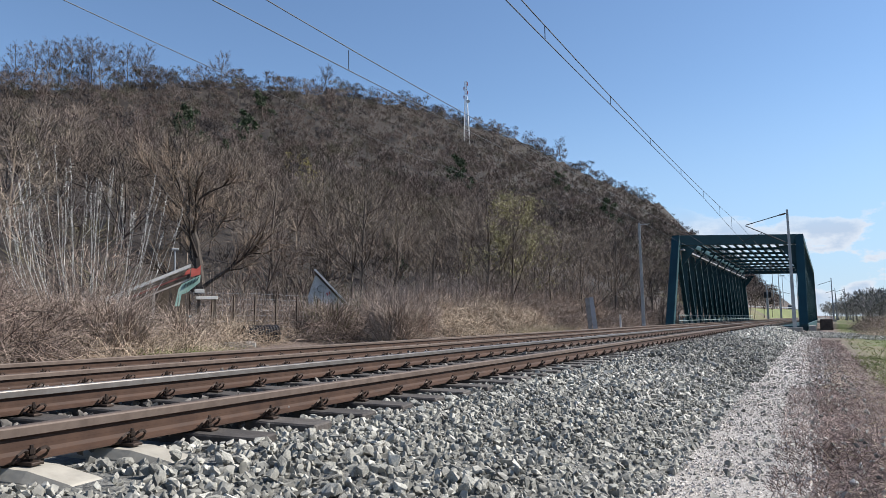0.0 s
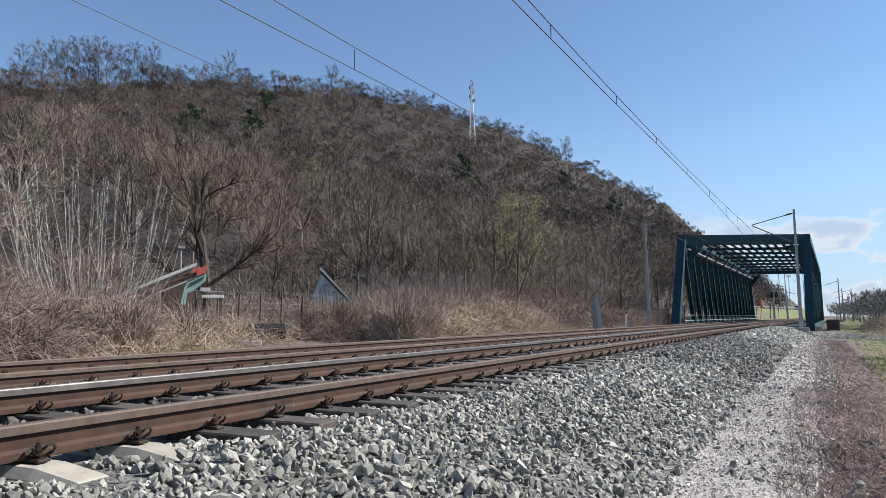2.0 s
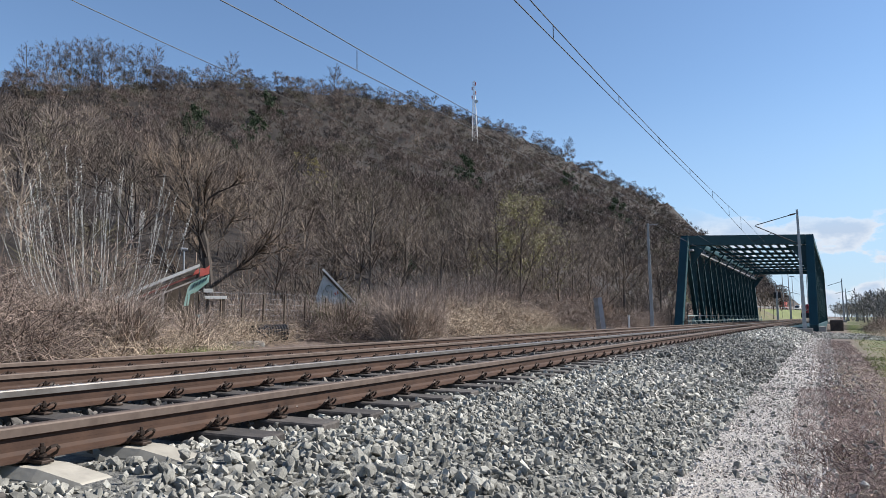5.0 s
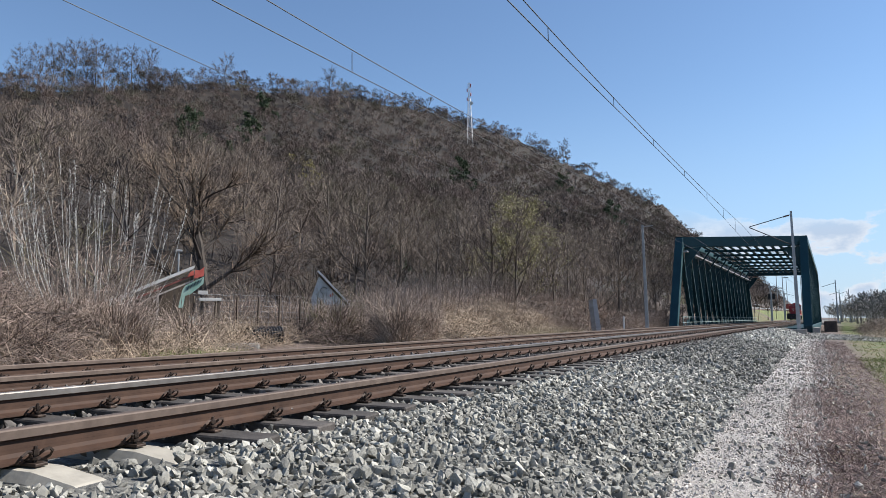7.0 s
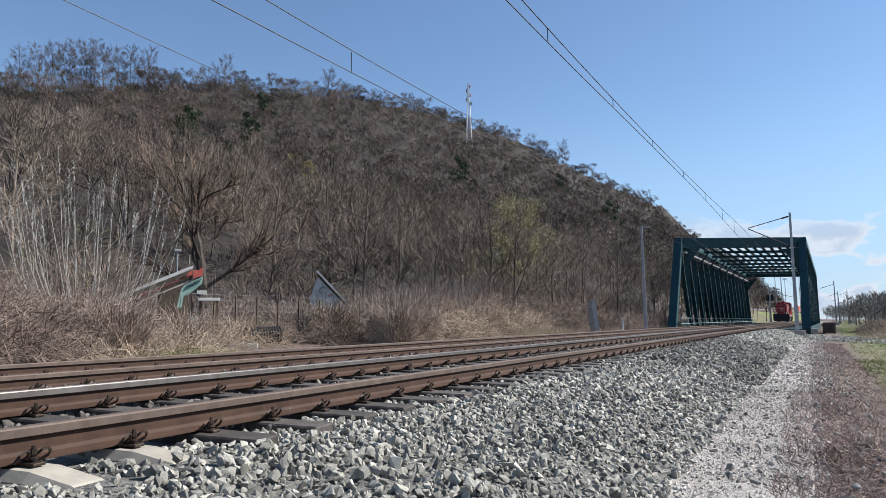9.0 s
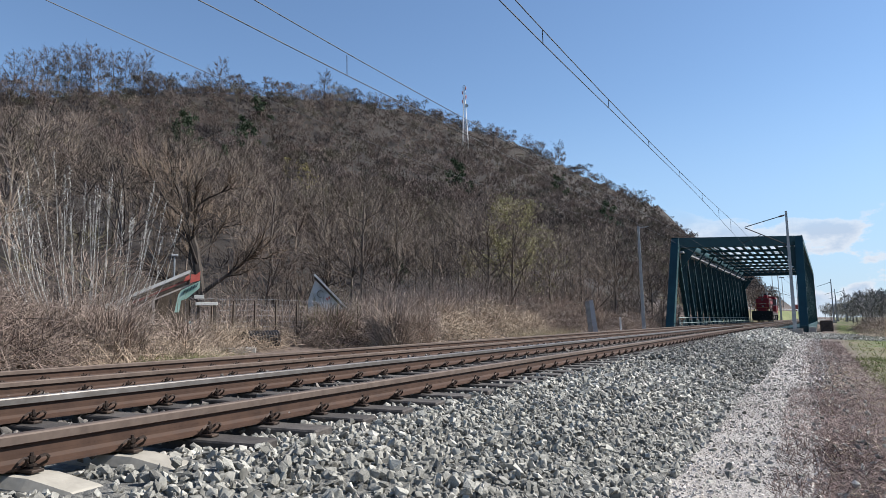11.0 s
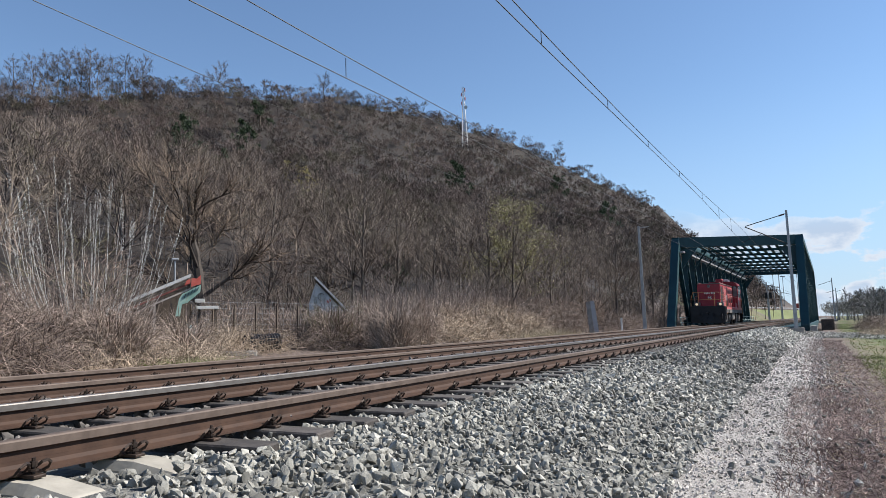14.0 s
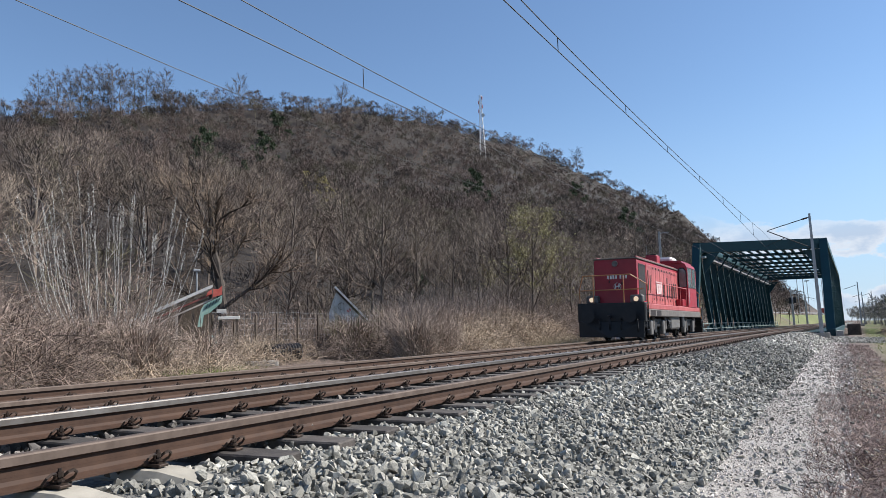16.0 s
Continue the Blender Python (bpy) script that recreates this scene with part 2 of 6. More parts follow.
def hill(x, y):
    """Height of the wooded hill: a ridge line with a steep flank towards the railway."""
    ry = np.array([p[1] for p in RIDGE], float)
    rx = np.interp(y, ry, [p[0] for p in RIDGE])
    rz = np.interp(y, ry, [p[2] for p in RIDGE])
    foot = -24 + np.interp(y, [0, 60, 150, 300, 700, 800], [-12, 0, 7, 6, 5, 5]) + off(y)
    u = np.clip((foot - x) / np.maximum(foot - rx, 5), 0, 2)
    up = np.where(u < 1, u ** 0.92 * (1 - 0.12 * np.sin(u * math.pi)), 1 - 0.5 * smooth(1, 2, u))
    fade = smooth(-160, 40, y)
    return rz * up * (0.35 + 0.65 * fade) + np.where(u > 0.02, lumps(x, y, 60, 4) * 2.5 * np.minimum(u * 3, 1), 0)


def ground_z(x, y):
    d = -(np.asarray(x) - off(y))
    prof_d = [-400, -120, -40, -14, -6, -2.5, -0.6, 0.1, 1.05, 1.7, 2.85, 3.2, 9.9, 10.7, 12.4, 14.5, 17, 40]
    prof_z = [-2.2, -2.2, -2.0, -1.6, -1.0, -0.82, -0.72, -0.67, -0.67, -0.43, -0.245, -0.235, -0.225, -0.30, -0.40, -0.25, 0.05, 0.2]
    z = np.interp(d, prof_d, prof_z)
    rough = np.where(np.abs(d - 6.2) > 6.5, 0.06, 0.0)
    z = z + lumps(x, y, 7, 2) * rough
    # the river under the bridge
    river = smooth(76, 84, y) * (1 - smooth(118, 126, y))
    z = np.where(river > 0, z * (1 - river) - 6.0 * river, z)
    return z + np.where(d > 18, hill(x, y) * (1 - river * (d < 30)), 0)


def span(*pieces):
    out = []
    for a, b, step in pieces:
        out += list(np.arange(a, b, step))
    return np.array(out + [pieces[-1][1]])


def grid_mesh(name, dd, ss, zfun, lift=0.0):
    D, S = np.meshgrid(dd, ss)
    X, Y = -D + off(S), S
    Z = zfun(X, Y) + lift
    v = np.stack([X.ravel(), Y.ravel(), Z.ravel()], 1)
    nx, ny = len(dd), len(ss)
    i = (np.arange(ny - 1)[:, None] * nx + np.arange(nx - 1)[None, :]).ravel()
    tris = np.concatenate([np.stack([i, i + nx + 1, i + 1], 1), np.stack([i, i + nx, i + nx + 1], 1)])
    me = fast_mesh(name, v, tris)
    me.polygons.foreach_set("use_smooth", [True] * len(me.polygons))
    return me


def ground_material():
    """Leaf litter darkened in colour for the trees' shade, dry verge and grass, mixed by where they lie."""
    # near-black base colour: shade under the trees painted into the litter
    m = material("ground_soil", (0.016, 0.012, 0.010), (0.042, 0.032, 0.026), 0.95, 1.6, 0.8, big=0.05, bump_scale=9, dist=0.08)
    n, l = m.node_tree.nodes, m.node_tree.links
    b = n["Principled BSDF"]
    old = b.inputs["Base Color"].links[0].from_socket
    at_ = n.new("ShaderNodeAttribute")
    at_.attribute_name = "grassy"
    tc = n.new("ShaderNodeTexCoord")
    no = n.new("ShaderNodeTexNoise")
    no.inputs["Scale"].default_value, no.inputs["Detail"].default_value = 0.35, 8
    l.new(tc.outputs["Object"], no.inputs["Vector"])
    ramp = n.new("ShaderNodeValToRGB")
    ramp.color_ramp.elements[0].color, ramp.color_ramp.elements[1].color = (0.075, 0.095, 0.025, 1), (0.14, 0.115, 0.065, 1)
    ramp.color_ramp.elements[0].position, ramp.color_ramp.elements[1].position = 0.4, 0.62
    l.new(no.outputs[0], ramp.inputs[0])
    mix = n.new("ShaderNodeMixRGB")
    l.new(at_.outputs["Fac"], mix.inputs[0])
    l.new(ramp.outputs[0], mix.inputs[2])
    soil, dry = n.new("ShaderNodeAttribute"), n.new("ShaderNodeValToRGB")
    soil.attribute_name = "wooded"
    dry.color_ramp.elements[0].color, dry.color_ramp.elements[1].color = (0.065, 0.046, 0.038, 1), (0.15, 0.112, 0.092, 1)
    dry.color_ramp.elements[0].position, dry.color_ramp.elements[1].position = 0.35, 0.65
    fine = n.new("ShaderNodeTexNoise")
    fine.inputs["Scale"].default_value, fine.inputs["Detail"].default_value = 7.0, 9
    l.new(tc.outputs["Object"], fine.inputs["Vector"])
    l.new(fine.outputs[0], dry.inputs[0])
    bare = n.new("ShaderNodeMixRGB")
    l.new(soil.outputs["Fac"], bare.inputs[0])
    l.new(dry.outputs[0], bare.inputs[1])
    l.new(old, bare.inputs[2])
    l.new(bare.outputs[0], mix.inputs[1])
    l.new(mix.outputs[0], b.inputs["Base Color"])
    return m


def build_ground():
    dd = span((-1500, -400, 100), (-400, -60, 20), (-60, -12, 3), (-12, 16, 0.35), (16, 60, 2), (60, 420, 8), (420, 1500, 90))
    ss = span((-400, -40, 20), (-40, -4, 2), (-4, 40, 0.6), (40, 160, 1.5), (160, 760, 10), (760, 2600, 120))
    me = grid_mesh("ground", dd, ss, lambda x, y: ground_z(x, y) - 0.06 * smooth(0.0, 0.4, -(x - off(y)) + 0.5) * (1 - smooth(10.4, 10.8, -(x - off(y)))))
    co = np.empty(len(me.vertices) * 3, dtype=np.float32)
    me.vertices.foreach_get("co", co)
    co = co.reshape(-1, 3)
    d = -(co[:, 0] - off(co[:, 1]))
    gr = np.where(d < -0.9, smooth(0.9, 2.0, -d), 0) * smooth(7, 12, co[:, 1])
    gr = np.where((d > 11) & (d < 30) & (co[:, 1] > 150) & (co[:, 1] < 260), 0.9, gr)
    a = me.attributes.new("grassy", "FLOAT", "POINT")
    a.data.foreach_set("value", gr.astype(np.float32))
    # where the shade-darkened litter colour takes over from the dry verge
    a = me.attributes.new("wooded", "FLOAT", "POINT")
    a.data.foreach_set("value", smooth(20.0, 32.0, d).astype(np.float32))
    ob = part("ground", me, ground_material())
    tagged(ob, "rough verge, fields and wooded hillside with leaf litter", "ground", kind="structure")


def build_bed():
    def bed(x, y):
        return ground_z(x, y) + 0.012 + 0.016 * lumps(x, y, 0.5, 9)
    for name, s0, s1 in (("ballast_bed", -30, 62), ):
        me = grid_mesh(name, span((0.9, 10.9, 0.25)), span((s0, 0, 1), (0, 20, 0.25), (20, s1, 1)), bed)
        tagged(part(name, me, M_BED), "grey crushed stone ballast bed under two tracks", "ballast", kind="structure")
    me = grid_mesh("ballast_bed", span((1.6, 10.9, 0.5)), span((130, 420, 4)), bed)
    tagged(part("ballast_bed", me, M_BED), "grey crushed stone ballast beyond the bridge", "ballast", kind="structure")
    me = grid_mesh("path", span((0.02, 1.15, 0.1)), span((-20, 0, 1), (0, 25, 0.25), (25, 56, 1)), lambda x, y: ground_z(x, y) + 0.014 + 0.012 * lumps(x, y, 0.7, 5))
    tagged(part("path", me, M_PATH), "pale trodden grit path beside the ballast", "path", kind="structure")


build_ground()
build_bed()


# ---- rails ----
FOOT = [(-0.075, -0.147), (0.075, -0.147), (0.075, -0.136), (0.020, -0.120), (0.0085, -0.100), (0.0083, -0.080), (-0.0083, -0.080), (-0.0085, -0.100), (-0.020, -0.120), (-0.075, -0.136)]
WEB = [(0.0095, -0.081), (0.0095, -0.038), (0.034, -0.0255), (-0.034, -0.0255), (-0.0095, -0.038), (-0.0095, -0.081)]
HEAD = [(0.0355, -0.0265), (0.0365, 0.014), (0.031, 0.022), (0.022, 0.025), (-0.022, 0.025), (-0.031, 0.022), (-0.0365, 0.014), (-0.0355, -0.0265)]


def rail(d, head, label):
    ob = thing("rail", label, "rail", group="running rails")
    ss = span((-14, 0, 2), (0, 60, 1.5), (60, 420, 6))
    for name, prof, mat_ in (("rail_foot", FOOT, M_RAIL), ("rail_web", WEB, M_RAIL), ("rail_head", HEAD, head)):
        g = Geo()
        n = len(prof)
        vs = [at(d - px, float(s), Z_RAIL[d] + pz) for s in ss for px, pz in prof]
        fs = [(k * n + j, k * n + (j + 1) % n, (k + 1) * n + (j + 1) % n, (k + 1) * n + j) for k in range(len(ss) - 1) for j in range(n)]
        g.add(vs, fs)
        part(name, g, mat_, ob)


rail(D_A, M_HEAD, "rusty brown steel rail with a dull worn head")
rail(D_B, M_HEAD_SHINY, "rusty brown steel rail with a polished shiny head")
rail(D_C, M_HEAD, "rusty brown steel rail with a dull worn head")
rail(D_D, M_HEAD, "rusty brown steel rail with a dull worn head")


def clip_mesh():
    """Screwed clamp: ribbed plate, bolt with nut, and two upright spring loops."""
    g = Geo()
    g.box(-0.07, 0.06, -0.05, 0.05, -0.006, 0.012, 0.004)
    g.tube([(0, 0, 0), (0, 0, 0.105)], 0.013, 6)
    g.tube([(0, 0, 0.03), (0, 0, 0.042)], 0.034, 8)
    g.tube([(0, 0, 0.055), (0, 0, 0.085)], 0.024, 6)
    for e in (-1, 1):
        pts = [(-0.055, e * 0.025, 0.02), (-0.01, e * 0.03, 0.05), (0.02, e * 0.05, 0.078), (0.028, e * 0.085, 0.085), (0.02, e * 0.118, 0.065), (-0.005, e * 0.125, 0.035), (-0.035, e * 0.105, 0.015), (-0.06, e * 0.08, 0.012)]
        g.tube(pts, 0.0105, 4)
    return g.mesh("clip")


CLIP = clip_mesh()
CLIP.materials.append(M_CLIP)
SLEEPER_SPACING = 0.5913


def wood_mesh():
    g = Geo()
    g.box(-1.30, 1.30, -0.125, 0.125, -0.16, 0.0, 0.012)
    me = g.mesh("beam")
    me.materials.append(M_WOOD)
    return me


def concrete_mesh():
    prof = [(-1.3, -0.21), (1.3, -0.21), (1.3, -0.075), (1.22, -0.045), (0.95, -0.005), (0.55, -0.005), (0.3, -0.06), (-0.3, -0.06), (-0.55, -0.005), (-0.95, -0.005), (-1.22, -0.045), (-1.3, -0.075)]
    g = Geo()
    n = len(prof)
    vs = []
    for y, k in ((-0.125, 0.0), (-0.09, 1.0), (0.09, 1.0), (0.125, 0.0)):
        vs += [(x, y, z if k or z < -0.2 else z - 0.05) for x, z in prof]
    fs = [tuple(range(n)), tuple(range(4 * n - 1, 3 * n - 1, -1))]
    fs += [(r * n + i, r * n + n + i, r * n + n + (i + 1) % n, r * n + (i + 1) % n) for r in range(3) for i in range(n)]
    g.add(vs, fs)
    me = g.mesh("beam")
    me.materials.append(M_CONC)
    return me


BEAMS = {"wood": wood_mesh(), "concrete": concrete_mesh()}


def sleeper(kind, m, label):
    ob = thing("sleeper", label, "sleeper", m, group="sleepers")
    part("beam", BEAMS[kind], None, ob)
    for x, flip in ((GAUGE / 2 + 0.115, 0), (GAUGE / 2 - 0.115, 180), (-GAUGE / 2 - 0.115, 180), (-GAUGE / 2 + 0.115, 0)):
        c = part("fastening", CLIP, None, ob)
        c.matrix_basis = pose(x, 0, 0.008, 0, 0, flip) @ Matrix.Diagonal((0.8, 0.74, 0.85, 1))
    return ob


def build_sleepers():
    wood = "dark weathered timber sleeper with rusty screwed rail clips"
    conc = "pale concrete sleeper with rusty screwed rail clips"
    s_n, s_f = 2.164, 4.858
    proto = {}
    for d, z, lean, s0, pale, skew in ((NEAR_C, Z_NEAR, LEAN_N, s_n, (0, 1), 7.6), (FAR_C, Z_FAR, LEAN_F, s_f, (), 3.9)):
        for k in range(-9, 96):
            s = s0 + k * SLEEPER_SPACING
            if s > 60:
                break
            kind = "concrete" if k in pale or k < -3 else "wood"
            m = frame_at(d, s, z - 0.158, lean) @ pose(0, 0, 0, 0, 0, skew)
            if kind in proto:
                copy_thing(proto[kind], m)
            else:
                proto[kind] = sleeper(kind, m, conc if kind == "concrete" else wood)


build_sleepers()


# ---- bridge ----
BR = frame_at(6.05, 62.0, 0.0)
BR_LEN, BR_H, BR_IN = 68.0, 8.1, 5.4
SKEW = 0.6  # the ends are cut askew: metres along the track for each metre across


def across_bridge(y, z, w, h, half=4.68):
    """A beam from truss to truss, laid askew like the bridge's ends."""
    vs = [(x, y + SKEW * (x + 5) + dy, z + dz) for x in (-half, half) for dy, dz in ((-w, -h), (w, -h), (w, h), (-w, h))]
    return Geo().add(vs, [(0, 1, 2, 3), (7, 6, 5, 4), (0, 4, 5, 1), (1, 5, 6, 2), (2, 6, 7, 3), (3, 7, 4, 0)])


def bridge_truss(parent, x, side):
    n = 14
    sh = SKEW * (x + 5)
    y0, y1 = BR_IN + sh, BR_LEN - BR_IN + sh
    part("bottom_chord", Geo().box(x - 0.3, x + 0.3, sh, BR_LEN + sh, -1.1, -0.15, 0.02), M_BRIDGE, parent)
    part("top_chord", Geo().box(x - 0.32, x + 0.32, y0 - 0.2, y1 + 0.2, BR_H - 0.62, BR_H, 0.02), M_BRIDGE, parent)
    for ya, yb in ((sh + 0.35, y0), (BR_LEN + sh - 0.35, y1)):
        part("end_post", Geo().bar((x, ya, -0.5), (x, yb, BR_H - 0.3), 0.64, 0.72), M_BRIDGE, parent)
        # rims of plate along the edges of the end post
        g = Geo()
        for e in (-1, 1):
            g.bar((x + e * 0.325, ya - 0.3, -0.5), (x + e * 0.325, yb - 0.3, BR_H - 0.3), 0.03, 0.16)
        part("rim", g, M_BRIDGE, parent)
    step = (y1 - y0) / n
    post = Geo()
    post.box(-0.21, 0.21, -0.20, -0.17, -0.2, BR_H - 0.5)
    post.box(-0.21, 0.21, 0.17, 0.20, -0.2, BR_H - 0.5)
    post.box(-0.02, 0.02, -0.17, 0.17, -0.2, BR_H - 0.5)
    pm = post.mesh("post")
    pm.materials.append(M_BRIDGE)
    for k in range(1, n):
        part("post", pm, None, parent, m=pose(x, y0 + k * step, 0))
    for k in range(n):
        a, b = BR_H - 0.6, 0.0
        g = Geo()
        g.bar((x - 0.17, y0 + k * step, a), (x - 0.17, y0 + (k + 1) * step, b), 0.04, 0.32)
        g.bar((x + 0.17, y0 + k * step, a), (x + 0.17, y0 + (k + 1) * step, b), 0.04, 0.32)
        g.bar((x, y0 + k * step, a), (x, y0 + (k + 1) * step, b), 0.30, 0.03)
        part("diagonal", g, M_BRIDGE, parent)
    for k in range(n + 1):
        y = y0 + k * step
        for z0, z1, w0, w1 in ((-0.15, 0.55, 0.75, 0.45), (BR_H - 1.15, BR_H - 0.5, 0.4, 0.75)):
            g = Geo().prism([(y - w0, z0), (y + w0, z0), (y + w1, z1), (y - w1, z1)], "x", x - side * 0.335 - 0.012, x - side * 0.335 + 0.012)
            part("gusset", g, M_BRIDGE, parent)


def build_bridge():
    br = thing("truss_bridge", "dark teal painted steel truss bridge over two tracks", "bridge", BR)
    for x, side in ((-5.0, -1), (5.0, 1)):
        bridge_truss(br, x, side)
    y0, y1 = BR_IN, BR_LEN - BR_IN
    # portals
    for y, h in ((y0, 0.42), (y1, 0.28)):
        part("portal_beam", across_bridge(y, BR_H - 0.02 - h, 0.3, h), M_BRIDGE, br)
        part("flange", across_bridge(y, BR_H - 0.05 - 2 * h, 0.36, 0.03), M_BRIDGE, br)
        for sx in (-1, 1):
            yy = y + SKEW * (sx * 4.3 + 5)
            g = Geo()
            g.prism([(sx * 4.66, BR_H - 2.9), (sx * 4.66, BR_H - 1.0), (sx * 3.2, BR_H - 1.0)], "y", yy - 0.06, yy + 0.06)
            part("haunch", g, M_BRIDGE, br)
    # roof bracing: askew cross beams, lengthwise stringers and flat diagonals between them
    n = 9
    step = (y1 - y0) / n
    for k in range(1, n):
        part("cross_beam", across_bridge(y0 + step * k, BR_H - 0.24, 0.16, 0.13), M_BRIDGE, br)
    for k in range(12):
        x = -4.18 + 0.76 * k
        part("roof_strip", Geo().box(x - 0.15, x + 0.15, y0 + SKEW * (x + 5) + 0.3, y1 + SKEW * (x + 5) - 0.3, BR_H - 0.2, BR_H - 0.12), M_BRIDGE, br)
    for k in range(0, n, 2):
        ya = y0 + step * k
        part("wind_brace", Geo().bar((-4.6, ya + 0.24, BR_H - 0.10), (4.6, ya + step + 5.76, BR_H - 0.10), 0.14, 0.03), M_BRIDGE, br)
    # knee braces and a cable duct under the top chord
    for k in range(1, n):
        y = y0 + step * k
        for sx in (-1, 1):
            yy = y + SKEW * (sx * 4 + 5)
            part("knee_brace", Geo().bar((sx * 4.7, yy, BR_H - 2.6), (sx * 3.3, yy, BR_H - 0.7), 0.14), M_BRIDGE, br)
    duct = part("cable_duct", Geo().box(-4.66, -4.30, y0 - 0.5, y1, BR_H - 1.45, BR_H - 1.30, 0.01), M_GALV, br, "pale grey cable duct")
    bracket = Geo().box(-4.72, -4.26, -0.06, 0.06, BR_H - 1.52, BR_H - 1.0).mesh("bracket")
    bracket.materials.append(M_GALV)
    for k in range(20):
        part("bracket", bracket, None, duct, m=pose(0, y0 + 1.0 + 2.8 * k, 0))
    # deck
    part("deck", Geo().add([(x, y + SKEW * (x + 5), z) for z in (-0.42, -0.30) for x, y in ((-4.69, 0), (4.69, 0), (4.69, BR_LEN), (-4.69, BR_LEN))], [(3, 2, 1, 0), (4, 5, 6, 7), (0, 1, 5, 4), (1, 2, 6, 5), (2, 3, 7, 6), (3, 0, 4, 7)]), M_BRIDGE, br)
    for k in range(13):
        part("floor_beam", across_bridge(0.4 + k * 5.6, -0.77, 0.2, 0.33), M_BRIDGE, br)
    # railing beside the far track
    rail_ = part("railing", Geo().bar((-4.2, 0.2, 0.78), (-4.2, BR_LEN - 0.4, 0.78), 0.05), M_RAILING, br, "pale green steel railing")
    part("lower_bar", Geo().bar((-4.2, 0.2, 0.32), (-4.2, BR_LEN - 0.4, 0.32), 0.05), M_RAILING, rail_)
    up = Geo().bar((-4.2, 0, -0.3), (-4.2, 0, 0.80), 0.06).bar((-4.2, 0, 0.30), (-3.75, 0, -0.28), 0.06).mesh("stanchion")
    up.materials.append(M_RAILING)
    for k in range(23):
        part("stanchion", up, None, rail_, m=pose(0, 0.6 + 3.0 * k, 0))
    # sleepers on the deck, too far to tell apart one by one
    g = Geo()
    for d, z in ((NEAR_C, Z_NEAR), (FAR_C, Z_FAR)):
        for k in range(120):
            s = 60.5 + 0.62 * k
            g.box(-1.3, 1.3, -0.12, 0.12, -0.14, 0.0, m=frame_at(d, s, z - 0.16))
    ob = part("bridge_sleepers", g.mesh("bridge_sleepers"), M_WOOD)
    tagged(ob, "dark timber sleepers laid across the bridge deck", "sleepers", kind="stuff")


M_RAILING = material("railing_paint", (0.22, 0.30, 0.29), (0.34, 0.42, 0.40), 0.6, 3, 0.1, dist=0.003)
M_STONE_WALL = material("dark_stone", (0.045, 0.035, 0.03), (0.12, 0.09, 0.075), 0.9, 2.5, 0.8, dist=0.05)
build_bridge()


def abutment(y0, y1, name):
    """Concrete block under the bridge's end, askew like the bridge."""
    g = Geo()
    for x0, x1, z0, z1 in ((-5.9, 5.9, -7.5, -1.12), (-5.9, -5.4, -1.12, -0.25), (5.4, 5.9, -1.12, -0.30)):
        vs = [(x, y + SKEW * (x + 5), z) for z in (z0, z1) for x, y in ((x0, y0), (x1, y0), (x1, y1), (x0, y1))]
        g.add(vs, [(3, 2, 1, 0), (4, 5, 6, 7), (0, 1, 5, 4), (1, 2, 6, 5), (2, 3, 7, 6), (3, 0, 4, 7)])
    ob = part(name, g, M_CONC_OLD, m=BR)
    tagged(ob, "old grey concrete bridge abutment", "abutment", kind="structure")


abutment(-1.5, 2.0, "abutment")
abutment(BR_LEN - 2.0, BR_LEN + 1.5, "abutment")
wing = part("wing_wall", Geo().box(6.2, 7.2, 7.0, 14.0, -2.5, 0.22, 0.06), M_STONE_WALL, m=BR)
tagged(wing, "dark weathered stone wing wall beside the bridge", "wall", kind="structure")


# ---- catenary ----
def mast(x, y, z0, top, label, w=0.26):
    ob = thing("catenary_mast", label, "mast", pose(x, y, 0), group="catenary masts")
    g = Geo()
    h = w / 2
    t = h * 0.55
    for e in (-1, 1):
        g.add([(-h, e * h - 0.01, z0), (h, e * h - 0.01, z0), (h, e * h + 0.01, z0), (-h, e * h + 0.01, z0), (-t, e * t - 0.01, top), (t, e * t - 0.01, top), (t, e * t + 0.01, top), (-t, e * t + 0.01, top)],
              [(0, 1, 2, 3), (7, 6, 5, 4), (0, 4, 5, 1), (1, 5, 6, 2), (2, 6, 7, 3), (3, 7, 4, 0)])
    g.add([(-0.06, -h, z0), (0.06, -h, z0), (0.06, h, z0), (-0.06, h, z0), (-0.04, -t, top), (0.04, -t, top), (0.04, t, top), (-0.04, t, top)],
          [(0, 1, 2, 3), (7, 6, 5, 4), (0, 4, 5, 1), (1, 5, 6, 2), (2, 6, 7, 3), (3, 7, 4, 0)])
    part("post", g, M_GALV, ob)
    part("footing", Geo().box(-0.5, 0.5, -0.4, 0.4, z0 - 0.7, z0, 0.03), M_CONC_OLD, ob, "grey concrete footing")
    return ob


